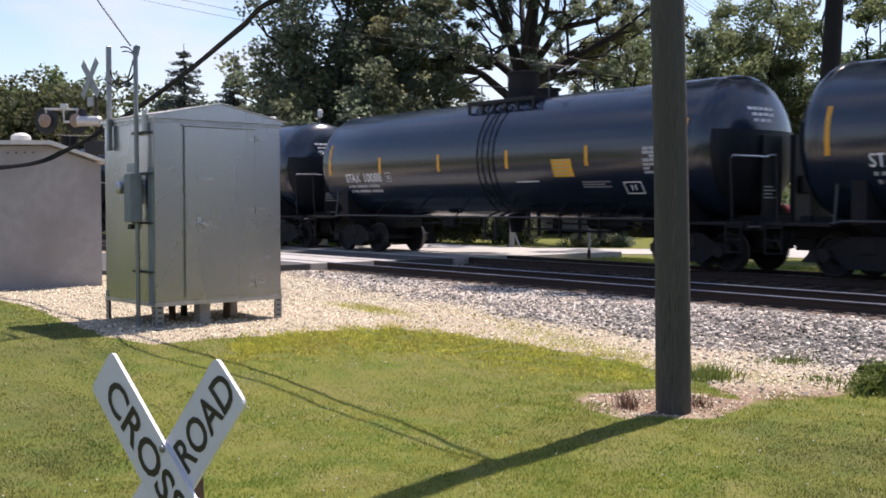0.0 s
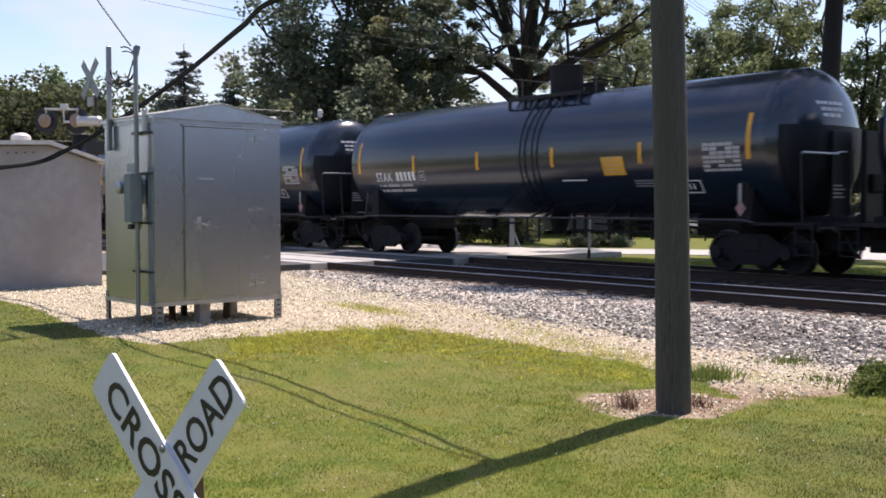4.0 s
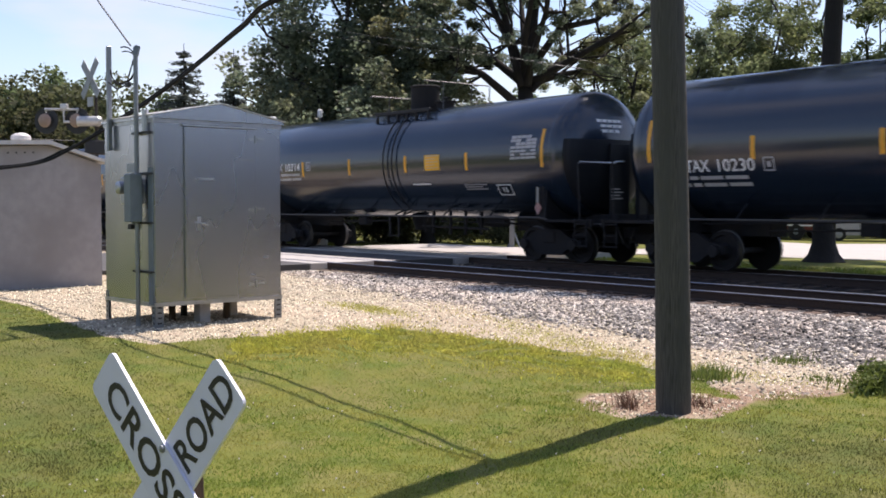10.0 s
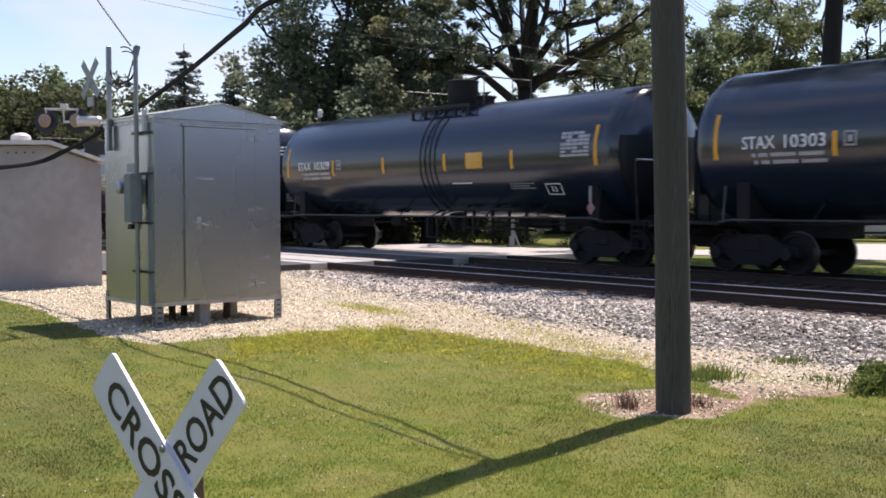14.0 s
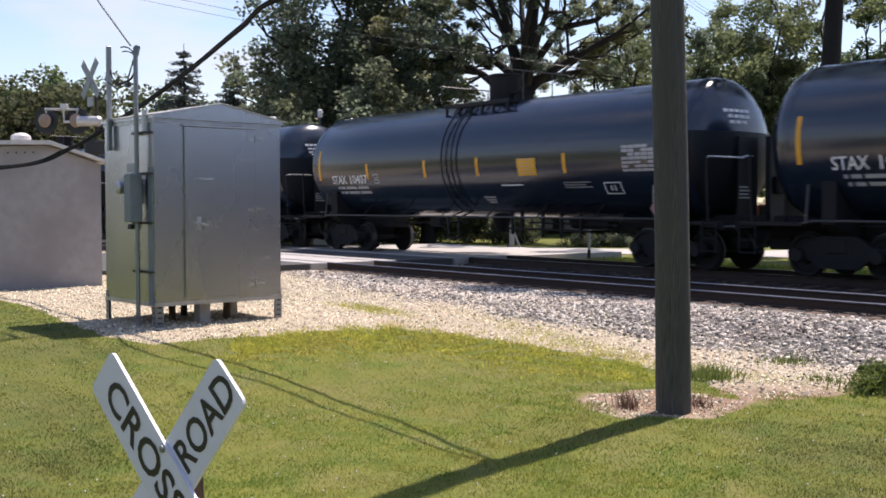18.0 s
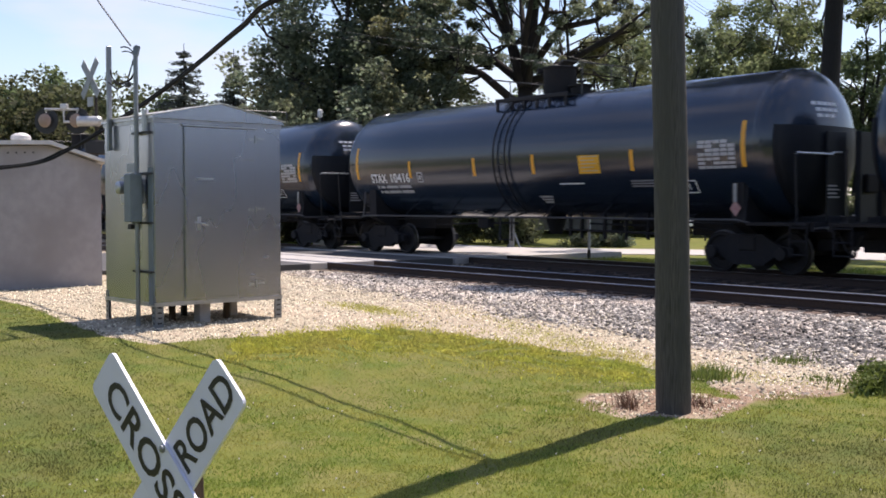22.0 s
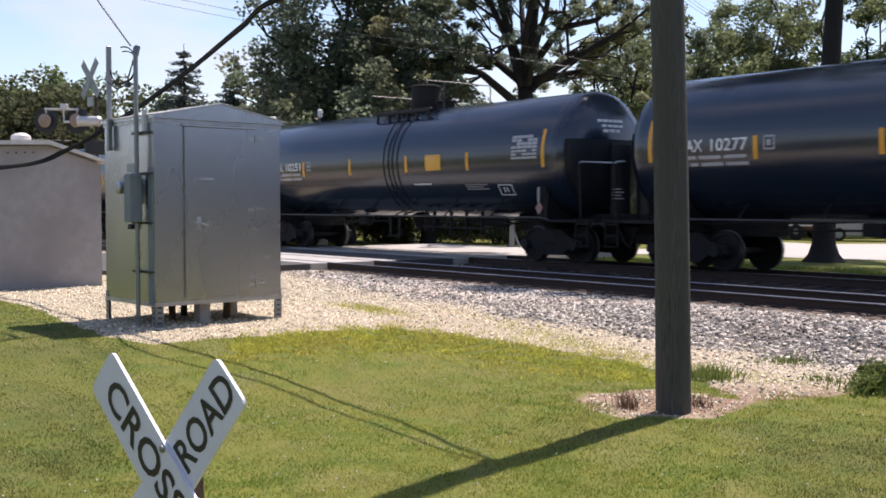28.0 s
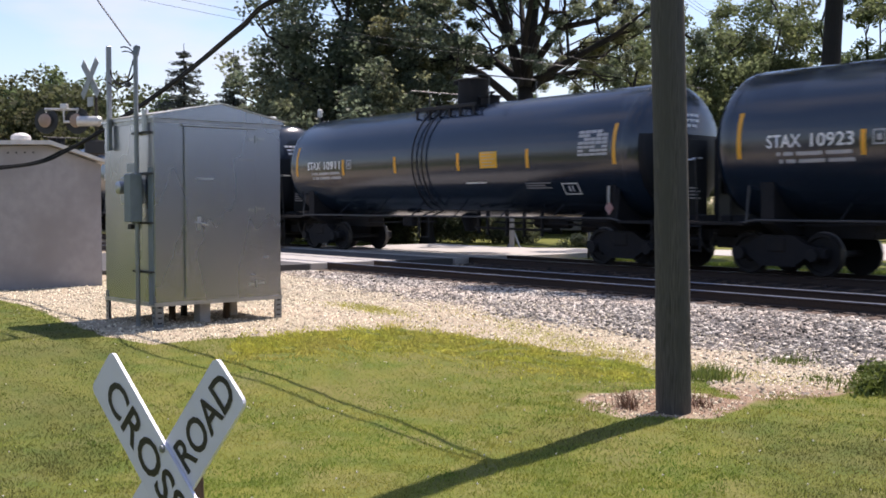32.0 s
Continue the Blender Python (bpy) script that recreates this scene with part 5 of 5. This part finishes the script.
build_tree(25.0, 66.0, 16.6, 0.38, 4.8, 3.6, M_LEAF, 40000, 0.22, 0.85, 34, "green oak beyond the parking apron", limbs=9, fill=70, low=2.4)
build_tree(22.0, 72.0, 16.4, 0.35, 3.8, 4.0, M_LEAF_LT, 30000, 0.22, 0.85, 35, "light green tree beyond the street", limbs=9, fill=34, low=2.6)
# unseen crown made extra wide and dense to shade verge and street
build_tree(11.60, 33.2, 17.5, 0.31, 9.0, 10.2, M_LEAF_DK, 125000, 0.18, 0.75, 41, "tall street tree with a thick flared trunk", limbs=13, fill=240, low=9.8, lean=(0.36, 0.1), flare=1.35)
for k, (x, y, h, r, mat, sd) in enumerate(((-29.5, 74, 10.6, 3.6, M_LEAF_BR, 51), (-27.0, 80, 11.6, 4.0, M_LEAF, 52), (-23.6, 76, 10.8, 3.6, M_LEAF_BR, 53), (-34.5, 82, 11.8, 4.2, M_LEAF_BR, 54), (-20.6, 84, 10.4, 3.6, M_LEAF, 55), (-13.4, 84, 8.6, 3.6, M_LEAF_DK, 56), (-31.6, 78, 10.2, 3.4, M_LEAF, 57), (-25.2, 72, 9.4, 3.0, M_LEAF_BR, 58))):
    build_tree(x, y, h, 0.3, r, 2.6, mat, 15000, 0.32, 0.95, sd, "olive green tree in the far tree line", limbs=8, fill=70, low=0.6, group="far tree line")
build_spruce(-17.0, 72.0, 12.4, 7.4, 61, "dark pointed spruce against the sky")
build_spruce(-14.5, 76.0, 12.6, 4.3, 62, "dark pointed spruce against the sky")
build_spruce(-13.0, 78.0, 9.0, 2.3, 63, "dark pointed spruce against the sky")


def build_woods_ring():
    rng = np.random.default_rng(7)
    pos, rad = [], []
    for k in range(900):
        a = rng.random() * 2 * math.pi
        r = 150 + 40 * rng.random()
        h = rng.random() ** 0.7
        pos.append((math.cos(a) * r, 15 + math.sin(a) * r, 1.0 + h * (9 + 3 * math.sin(a * 9))))
        rad.append(3.0)
    # unseen nearer belt behind the camera, added to darken reflections
    for k in range(260):
        a = math.radians(-175 + 170 * rng.random())
        r = 34 + 14 * rng.random()
        pos.append((math.cos(a) * r, math.sin(a) * r, 0.8 + 8.5 * rng.random() ** 0.8))
        rad.append(2.6)
    tagged(part("far_woods", leaf_cloud("far_woods", pos, rad, 26000, 2.0, M_LEAF, rng, 0.8), None), "green woods round the place, with unseen nearer trees added for reflections", "woods", kind="stuff")


build_woods_ring()


def build_bush(name, spots, radii, count, leaf, mat, seed, label, cat="bush"):
    rng = np.random.default_rng(seed)
    tagged(part(name, leaf_cloud(name, spots, radii, count, leaf, mat, rng, 0.75), None), label, cat, kind="stuff" if cat == "hedge" else "")


_r = np.random.default_rng(5)
build_bush("shrub", [(5.0 + 2.7 * _r.random(), 45.2 + _r.normal() * 0.35, 0.34 + 0.28 * _r.random()) for k in range(26)], [0.26 + 0.12 * _r.random() for _ in range(26)], 6000, 0.09, M_LEAF_DK, 6, "low spreading dark green shrub on the far lawn", "shrub")
build_bush("hedge", [(-13.0 + k * 0.155 + _r.normal() * 0.2, 54.5 - k * 0.05 + _r.normal() * 0.5, 0.5 + _r.random() * 2.1) for k in range(110)], [0.60 + 0.35 * _r.random() for _ in range(110)], 52000, 0.15, M_LEAF_DK, 3, "dark green hedge beyond the street", "hedge")

# hedge added to keep the background dark under and between the tank cars
build_bush("hedge", [(10.2 + k * 0.16 + _r.normal() * 0.2, 60.0 - k * 0.05 + _r.normal() * 0.4, 0.5 + _r.random() * 1.7) for k in range(130)], [0.55 + 0.3 * _r.random() for _ in range(130)], 52000, 0.15, M_LEAF_DK, 4, "dark green hedge added to darken the background behind the cars", "hedge")


# ---- grass, weeds and stones
def build_blades(name, n, place, h_lo, h_hi, width, mat, seed, label, cat):
    rng = np.random.default_rng(seed)
    x, y, k = place(rng, n)
    z = ground_z(x, y)
    h = (h_lo + (h_hi - h_lo) * rng.random(len(x))) * k
    a = rng.random(len(x)) * 2 * math.pi
    dx, dy = np.cos(a) * width, np.sin(a) * width
    tilt = rng.normal(size=(len(x), 2)) * 0.45 * h[:, None]
    base = np.stack([x, y, z - 0.01], -1)
    verts = np.stack([base - np.stack([dx, dy, 0 * dx], -1), base + np.stack([dx, dy, 0 * dx], -1), base + np.stack([tilt[:, 0], tilt[:, 1], h], -1)], 1).reshape(-1, 3)
    tagged(part(name, raw_mesh(name, verts, np.arange(len(verts)).reshape(-1, 3), mat), None), label, cat, kind="stuff")


def lawn_places(rng, n):
    y = 6.3 * (20.0 / 6.3) ** rng.random(n)
    x = (rng.random(n) * 2 - 1) * (y * 0.44 + 0.4)
    d = lawn_edge(x, y) + (np.sin(x * 5 + y * 3) + np.sin(x * 2.3 - y * 6)) * 0.10
    keep = d > -0.12 * rng.random(n)
    worn = np.sin(x * 3.7 + 1.6 * np.sin(y * 2.9)) * np.sin(y * 4.3 + 1.4 * np.sin(x * 3.1)) + 0.5 * np.sin(x * 9.1 + y * 3.3) * np.sin(y * 8.3 - x * 2.7)
    keep &= (worn < 0.25) | (rng.random(n) < 0.58)
    tall = 0.88 + 0.16 * (np.sin(x * 1.9 + np.sin(y * 2.3)) * 0.5 + 0.5)
    tall = tall * np.where(d < 0.45, 1.25, 1.0)
    return x[keep], y[keep], tall[keep]


def strip_places(rng, n):
    q = np.concatenate([rng.normal(-13.9, 0.55, n // 3), rng.normal(-9.9, 1.5, n - n // 3)])
    p = np.concatenate([rng.normal(9.55, 0.16, n // 3), rng.normal(10.6, 0.22, n - n // 3)])
    return q * EX + p * NX, q * EY + p * NY, np.ones(n)


def sort_places(dim):
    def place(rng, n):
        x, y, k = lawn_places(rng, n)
        keep = (rng.random(len(x)) < lawn_darkening(x, y)) == dim
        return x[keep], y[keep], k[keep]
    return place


build_blades("old_lawn_grass", 380000, sort_places(True), 0.012, 0.035, 0.0055, M_GRASS_DARK, 1, "olive-brown lawn grass, darkened for lens falloff at the lawn ends", "grass")
build_blades("lawn_grass", 380000, sort_places(False), 0.013, 0.038, 0.0055, M_GRASS, 1, "short mown green lawn grass", "grass")
def fringe_places(rng, n):
    x = rng.uniform(-2.6, 2.45, n)
    y = np.interp(x, LAWN_X, LAWN_Y) + rng.normal(size=n) * 0.42 - 0.45 - np.abs(rng.normal(size=n)) * 0.35
    lump = np.sin(x * 6.1 + 2.3 * np.sin(y * 4.7)) * np.sin(y * 7.3 + 1.9 * np.sin(x * 5.3))
    keep = lump > rng.normal(size=n) * 0.35 - 0.1
    return x[keep], y[keep], (0.7 + 0.6 * rng.random(n))[keep]


build_blades("lawn_fringe", 52000, fringe_places, 0.016, 0.050, 0.013, M_FRINGE, 4, "thin yellowing grass at the lawn's edge", "grass")
build_blades("verge_grass", 6500, strip_places, 0.02, 0.055, 0.006, M_FRINGE, 2, "thin yellowish grass strip in the gravel", "grass")


def clump_places(cx, cy, r):
    def place(rng, n):
        return rng.normal(cx, r, n), rng.normal(cy, r, n), 0.6 + 0.6 * rng.random(n)
    return place


build_blades("weed_clump", 520, clump_places(3.05, 12.6, 0.17), 0.06, 0.22, 0.010, M_WEED, 11, "green weeds beside the pole", "weeds")
build_blades("weed_clump", 700, clump_places(4.80, 11.6, 0.22), 0.08, 0.26, 0.014, M_WEED, 12, "leafy green weeds at the lawn's edge", "weeds")
build_blades("weed_clump", 240, clump_places(4.40, 13.9, 0.15), 0.04, 0.13, 0.010, M_WEED, 13, "small weeds in the gravel", "weeds")
build_blades("weed_clump", 160, clump_places(4.35, 12.3, 0.14), 0.03, 0.10, 0.010, M_WEED, 18, "small weeds in the gravel", "weeds")
build_blades("dry_weeds", 110, clump_places(1.84, 10.76, 0.07), 0.10, 0.30, 0.006, M_DRY, 14, "dead brown weed stalks at the pole's foot", "weeds")
build_blades("dry_weeds", 110, clump_places(2.50, 10.80, 0.09), 0.06, 0.22, 0.006, M_DRY, 15, "dead brown weed stalks at the pole's foot", "weeds")
build_bush("leafy_weed", [(4.80 + _r.normal() * 0.24, 11.62 + _r.normal() * 0.22, float(ground_z(4.8, 11.6)) + 0.05 + 0.20 * _r.random()) for k in range(22)], [0.10 + 0.05 * _r.random() for _ in range(22)], 2000, 0.05, M_WEED, 19, "leafy green weeds at the lawn's edge", "weeds")


def far_places(rng, n):
    q, p = rng.uniform(-42, 2, n), rng.uniform(23.6, 26.2, n)
    return q * EX + p * NX, q * EY + p * NY, np.ones(n)


build_blades("verge_grass", 26000, far_places, 0.06, 0.16, 0.014, M_GRASS, 16, "green verge between the line and the street", "grass")


def build_clover():
    rng = np.random.default_rng(8)
    x, y, _k = lawn_places(rng, 560)
    x, y = x[::2], y[::2]
    z = ground_z(x, y) + 0.045
    s = 0.009
    dirs = np.array([(1, 0, 0), (0, 1, 0), (-1, 0, 0), (0, -1, 0), (0, 0, 1), (0, 0, -1)], float) * s
    verts = (np.stack([x, y, z], -1)[:, None] + dirs).reshape(-1, 3)
    tri = np.array([(0, 1, 4), (1, 2, 4), (2, 3, 4), (3, 0, 4), (1, 0, 5), (2, 1, 5), (3, 2, 5), (0, 3, 5)])
    faces = (np.arange(len(x))[:, None, None] * 6 + tri).reshape(-1, 3)
    tagged(part("clover_blooms", raw_mesh("clover_blooms", verts, faces, M_CLOVER), None), "scattered white clover blooms in the lawn", "flowers", kind="stuff")


build_clover()


def build_stones(name, place, n, lo, hi, mat, seed, label, sub=True, tiny=False):
    rng = np.random.default_rng(seed)
    bm = bmesh.new()
    if sub:
        bmesh.ops.create_icosphere(bm, subdivisions=1, radius=1.0)
    else:
        bmesh.ops.create_cube(bm, size=1.5)
    if tiny:
        bm.clear()
        bmesh.ops.create_cone(bm, cap_ends=True, segments=3, radius1=1.0, radius2=0.5, depth=1.2)
    bmesh.ops.triangulate(bm, faces=bm.faces)
    base = np.array([v.co[:] for v in bm.verts])
    tri = np.array([[v.index for v in f.verts] for f in bm.faces])
    bm.free()
    x, y, z = place(rng, n)
    n = len(x)
    s = lo + (hi - lo) * rng.random(n) ** 1.5
    jit = 1 + 0.30 * rng.normal(size=(n, len(base), 1)).clip(-1.4, 1.4)
    sc = np.stack([s * rng.uniform(0.7, 1.3, n), s * rng.uniform(0.7, 1.3, n), s * rng.uniform(0.5, 0.95, n)], -1)
    v = base[None] * jit * sc[:, None]
    a = rng.random(n) * 6.283
    c, w = np.cos(a)[:, None], np.sin(a)[:, None]
    v = np.stack([v[..., 0] * c - v[..., 1] * w, v[..., 0] * w + v[..., 1] * c, v[..., 2]], -1) + np.stack([x, y, z + s * 0.25], -1)[:, None]
    faces = (np.arange(n)[:, None, None] * len(base) + tri).reshape(-1, 3)
    tagged(part(name, raw_mesh(name, v.reshape(-1, 3), faces, mat), None), label, "gravel", kind="stuff")


def ballast_places(rng, n):
    q = -25 + 29 * rng.random(n) ** 0.8
    p = 10.6 + 4.15 * rng.random(n)
    keep = p > ballast_toe(q) + rng.normal(size=n) * 0.35
    q, p = q[keep], p[keep]
    x, y = q * EX + p * NX, q * EY + p * NY
    return x, y, ground_z(x, y) + rng.normal(size=len(x)) * 0.008 - 0.01


def bed_places(rng, n):
    q, p = rng.uniform(-25, 3, n), rng.uniform(15.0, 22.9, n)
    x, y = q * EX + p * NX, q * EY + p * NY
    return x, y, ground_z(x, y) - 0.01


def pad_places(rng, n):
    q, p = rng.uniform(-23, -4, n), rng.uniform(4.5, 12.8, n)
    x, y = q * EX + p * NX, q * EY + p * NY
    keep = (lawn_edge(x, y) < -0.05) & (y > 10)
    x, y = x[keep], y[keep]
    return x, y, ground_z(x, y) - 0.003


def loose_places(rng, n):
    x, y = rng.uniform(2.7, 6.2, n), rng.uniform(11.2, 15.0, n)
    keep = lawn_edge(x, y) < -0.1
    x, y = x[keep], y[keep]
    return x, y, ground_z(x, y) - 0.004


def mulch_places(rng, n):
    x, y = rng.uniform(1.2, 4.3, n), rng.uniform(10.2, 12.0, n)
    keep = (lawn_edge(x, y) < -0.03) & (np.hypot((x - 2.7) / 1.6, (y - 11.0) / 0.8) < 1.05)
    x, y = x[keep], y[keep]
    return x, y, ground_z(x, y) - 0.004


build_stones("bark_chips", mulch_places, 3600, 0.007, 0.020, M_MULCH, 25, "brown bark chips and crumbs round the pole's foot", sub=False, tiny=True)
build_stones("loose_stones", loose_places, 750, 0.010, 0.024, M_STONE, 24, "loose grey stones strewn over the gravel", sub=False)
build_stones("ballast_stones", ballast_places, 76000, 0.014, 0.031, M_STONE, 21, "crushed grey railway ballast stones", sub=False)
build_stones("track_ballast", bed_places, 6500, 0.025, 0.050, M_STONE_DK, 22, "crushed dark ballast between the rails", sub=False)
build_stones("pad_gravel", pad_places, 48000, 0.010, 0.028, M_GRAVEL, 23, "pale tan gravel round the cabinet", sub=False, tiny=True)


# ---- beyond the line
def build_house():
    h = thing("house", pose(8.4, 70, 0.5, 0, 0, 8), "pale sided house with a brown shingle roof", "house")
    part("wall", boxes((-6, 6, -4, 4, 0, 4.6)), M_SIDING, h)
    roof = bmesh.new()
    prism(roof, [(-4.6, 4.4), (4.6, 4.4), (0, 8.0)], -6.5, 6.5, "x")
    part("roof", roof, M_ROOF, h, "brown shingle roof")
    for x in (-3.6, 0, 3.6):
        w = part("window", boxes((x - 0.55, x + 0.55, -4.05, -4.0, 1.2, 2.7)), M_STENCIL, h)
        part("pane", boxes((x - 0.47, x + 0.47, -4.07, -4.05, 1.28, 2.62)), M_GLASS, w)
    part("chimney", boxes((2.2, 2.8, 0.6, 1.2, 6.5, 8.8), bevel=0.02), M_ROOF, h)


def build_car():
    c = thing("pickup_truck", pose(17.1, 55.9, 0.32, 0, 0, -47), "parked red pickup truck with a pale side stripe", "truck")
    body = bmesh.new()
    prism(body, [(-2.7, 0.52), (2.6, 0.48), (2.66, 0.98), (1.55, 1.12), (0.95, 1.72), (-0.55, 1.74), (-0.75, 1.14), (-2.7, 1.12)], -0.95, 0.95)
    bmesh.ops.bevel(body, geom=body.edges[:], offset=0.05, segments=2, affect="EDGES")
    body = part("body", body, M_RED, c)
    part("side_stripe", boxes((-2.6, 2.5, -0.965, -0.951, 0.66, 0.74)), M_STENCIL, body, "pale side stripe")
    side = bmesh.new()
    prism(side, [(-0.45, 1.16), (1.30, 1.16), (0.88, 1.62), (-0.42, 1.64)], -0.965, -0.951)
    part("side_window", side, M_GLASS, body)
    part("bumper", boxes((2.62, 2.76, -0.92, 0.92, 0.50, 0.70), bevel=0.03), M_SILVER, body)
    for y in (-0.72, 0.72):
        part("headlight", boxes((2.60, 2.69, y - 0.16, y + 0.16, 0.76, 0.92), bevel=0.02), M_STENCIL, body)
    for x in (-1.62, 1.62):
        for y in (-0.86, 0.86):
            w = part("wheel", lathe(bmesh.new(), [(-0.11, 0.25), (-0.12, 0.34), (-0.10, 0.385), (0.10, 0.385), (0.12, 0.34), (0.11, 0.25)], 24, "y"), M_TYRE, c, m=pose(x, y, 0.385))
            part("rim", lathe(bmesh.new(), [(-0.125, 0.07), (-0.105, 0.18), (0.105, 0.18), (0.125, 0.07)], 20, "y"), M_GREYBOX, w)
        part("wheel_arch", lathe(bmesh.new(), [(-0.955, 0.46), (-0.957, 0.47), (-0.90, 0.47), (-0.90, 0.46)], 28, "y"), M_DARK, body, m=pose(x, 0, 0.42))


def build_sedan():
    z = float(ground_z(20.6, 52.6))
    c = thing("car", pose(20.6, 52.6, z, 0, 0, 158), "parked silver car at the apron's far edge", "car")
    body = bmesh.new()
    prism(body, [(-2.25, 0.30), (2.2, 0.28), (2.28, 0.62), (1.30, 0.86), (0.62, 1.36), (-0.85, 1.40), (-1.65, 0.96), (-2.28, 0.90)], -0.86, 0.86)
    bmesh.ops.bevel(body, geom=body.edges[:], offset=0.06, segments=2, affect="EDGES")
    body = part("body", body, M_CARGREY, c)
    for s in (-1, 1):
        side = bmesh.new()
        prism(side, [(-1.40, 0.94), (1.02, 0.94), (0.52, 1.29), (-0.80, 1.32)], s * 0.862, s * 0.872)
        part("side_window", side, M_GLASS, body)
    screen = bmesh.new()
    prism(screen, [(1.285, 0.90), (0.68, 1.335), (0.70, 1.35), (1.305, 0.915)], -0.70, 0.70)
    part("windscreen", screen, M_GLASS, body)
    for y in (-0.62, 0.62):
        part("headlight", boxes((2.20, 2.30, y - 0.16, y + 0.16, 0.52, 0.66), bevel=0.02), M_STENCIL, body)
    for x in (-1.38, 1.38):
        for y in (-0.78, 0.78):
            w = part("wheel", lathe(bmesh.new(), [(-0.10, 0.20), (-0.11, 0.28), (-0.09, 0.32), (0.09, 0.32), (0.11, 0.28), (0.10, 0.20)], 24, "y"), M_TYRE, c, m=pose(x, y, 0.32))
            part("rim", lathe(bmesh.new(), [(-0.115, 0.06), (-0.10, 0.18), (0.10, 0.18), (0.115, 0.06)], 18, "y"), M_GALV, w)


def build_street_bits():
    s = thing("post_stand", pose(2.5, 39.6, 0.29), "grey post on a braced stand beside the street", "post")
    part("post", boxes((-0.09, 0.09, -0.09, 0.09, 0, 1.5), bevel=0.01), M_GALV, s)
    part("brace", tubes(([(0.09, 0, 0.7), (0.36, 0, 0.02)], 0.04), ([(-0.09, 0, 0.3), (-0.28, 0, 0.02)], 0.04)), M_GALV, s)
    part("foot", boxes((-0.34, 0.40, -0.12, 0.12, -0.02, 0.04)), M_CONC, s)
    part("cap_block", boxes((0.12, 0.40, -0.10, 0.10, 0.04, 0.14), bevel=0.01), M_STENCIL, s)
    p = thing("marker_post", pose(4.53, 33.8, 0.27), "thin pale green marker post by the track", "post")
    part("shaft", tubes(([(0, 0, 0), (0, 0, 1.35)], 0.045)), M_GALV, p)
    part("dark_foot", tubes(([(0, 0, 0), (0, 0, 0.35)], 0.05)), M_DARK, p)
    v = thing("vent_pole", pose(-5.06, 45.0, 0.3), "slim grey pole with a white cap behind the train", "pole")
    part("shaft", tubes(([(0, 0, 0), (0, 0, 5.35)], 0.04)), M_GALV, v)
    part("cap", lathe(bmesh.new(), [(5.30, 0.05), (5.34, 0.11), (5.60, 0.10), (5.66, 0.03)], 14, "z"), M_STENCIL, v, "white round cap")
    part("foot_block", boxes((-0.28, 0.28, -0.22, 0.22, -0.03, 0.62), bevel=0.03), M_CONC, v, "weathered concrete foot block")
    g = thing("bollard", pose(-4.34, 45.4, 0.3), "slim grey bollard behind the train", "post")
    part("shaft", tubes(([(0, 0, 0), (0, 0, 1.15)], 0.05)), M_GALV, g)
    part("cap", lathe(bmesh.new(), [(1.14, 0.055), (1.18, 0.05), (1.20, 0.02)], 10, "z"), M_GALV, g)
    b = thing("barrel", pose(20.1, 55.4, float(ground_z(20.1, 55.4))), "blue barrel beyond the parking apron", "barrel")
    part("drum", lathe(bmesh.new(), [(0, 0.27), (0.02, 0.29), (0.3, 0.29), (0.31, 0.305), (0.33, 0.29), (0.6, 0.29), (0.61, 0.305), (0.63, 0.29), (0.86, 0.29), (0.88, 0.27)], 20, "z"), M_BLUE, b)
    part("bung", lathe(bmesh.new(), [(0.88, 0.04), (0.905, 0.035)], 10, "z"), M_DARK, b, m=pose(0.12, 0, 0))
    w = thing("white_sign_board", pose(11.8, 50.5, 0.36, 0, 0, 10), "low white board on two posts", "sign")
    part("board", boxes((-0.55, 0.55, -0.03, 0.03, 0.65, 1.15), bevel=0.01), M_STENCIL, w)
    part("print_bar", boxes((-0.35, 0.35, -0.036, -0.031, 0.85, 0.95)), M_GREYPRINT, w)
    for x in (-0.4, 0.4):
        part("post", boxes((x - 0.04, x + 0.04, 0.03, 0.09, 0, 1.1)), M_FENCE, w)


build_house()
build_car()
build_sedan()
build_street_bits()


# ---- what moves
def motions():
    times = np.array([t for t, _u in RUN], float)
    us = np.array([u for _t, u in RUN])
    for n, car in TRAIN:
        walk(car, [(t, car_pose(n, u)) for t, u in RUN])
        seen = [k / FPS for k in range(0, 32 * FPS + 1) if -1.15 < n + np.interp(k / FPS, times, us) < 1.7]
        for truck in car.children:
            if not truck.name.startswith("truck"):
                continue
            for w in truck.children:
                if "spin" not in w:
                    continue
                at = w.matrix_basis.translation.copy()
                rows = []
                for t in sorted({0.0, 32.0, *seen}):
                    s = min(max(t, seen[0]), seen[-1]) if seen else 0.0
                    turn = math.degrees(PITCH * np.interp(s, times, us) / 0.457)
                    rows.append((t, Matrix.Translation(at) @ pose(0, 0, 0, 0, turn % 360, 0)))
                walk(w, rows)


motions()
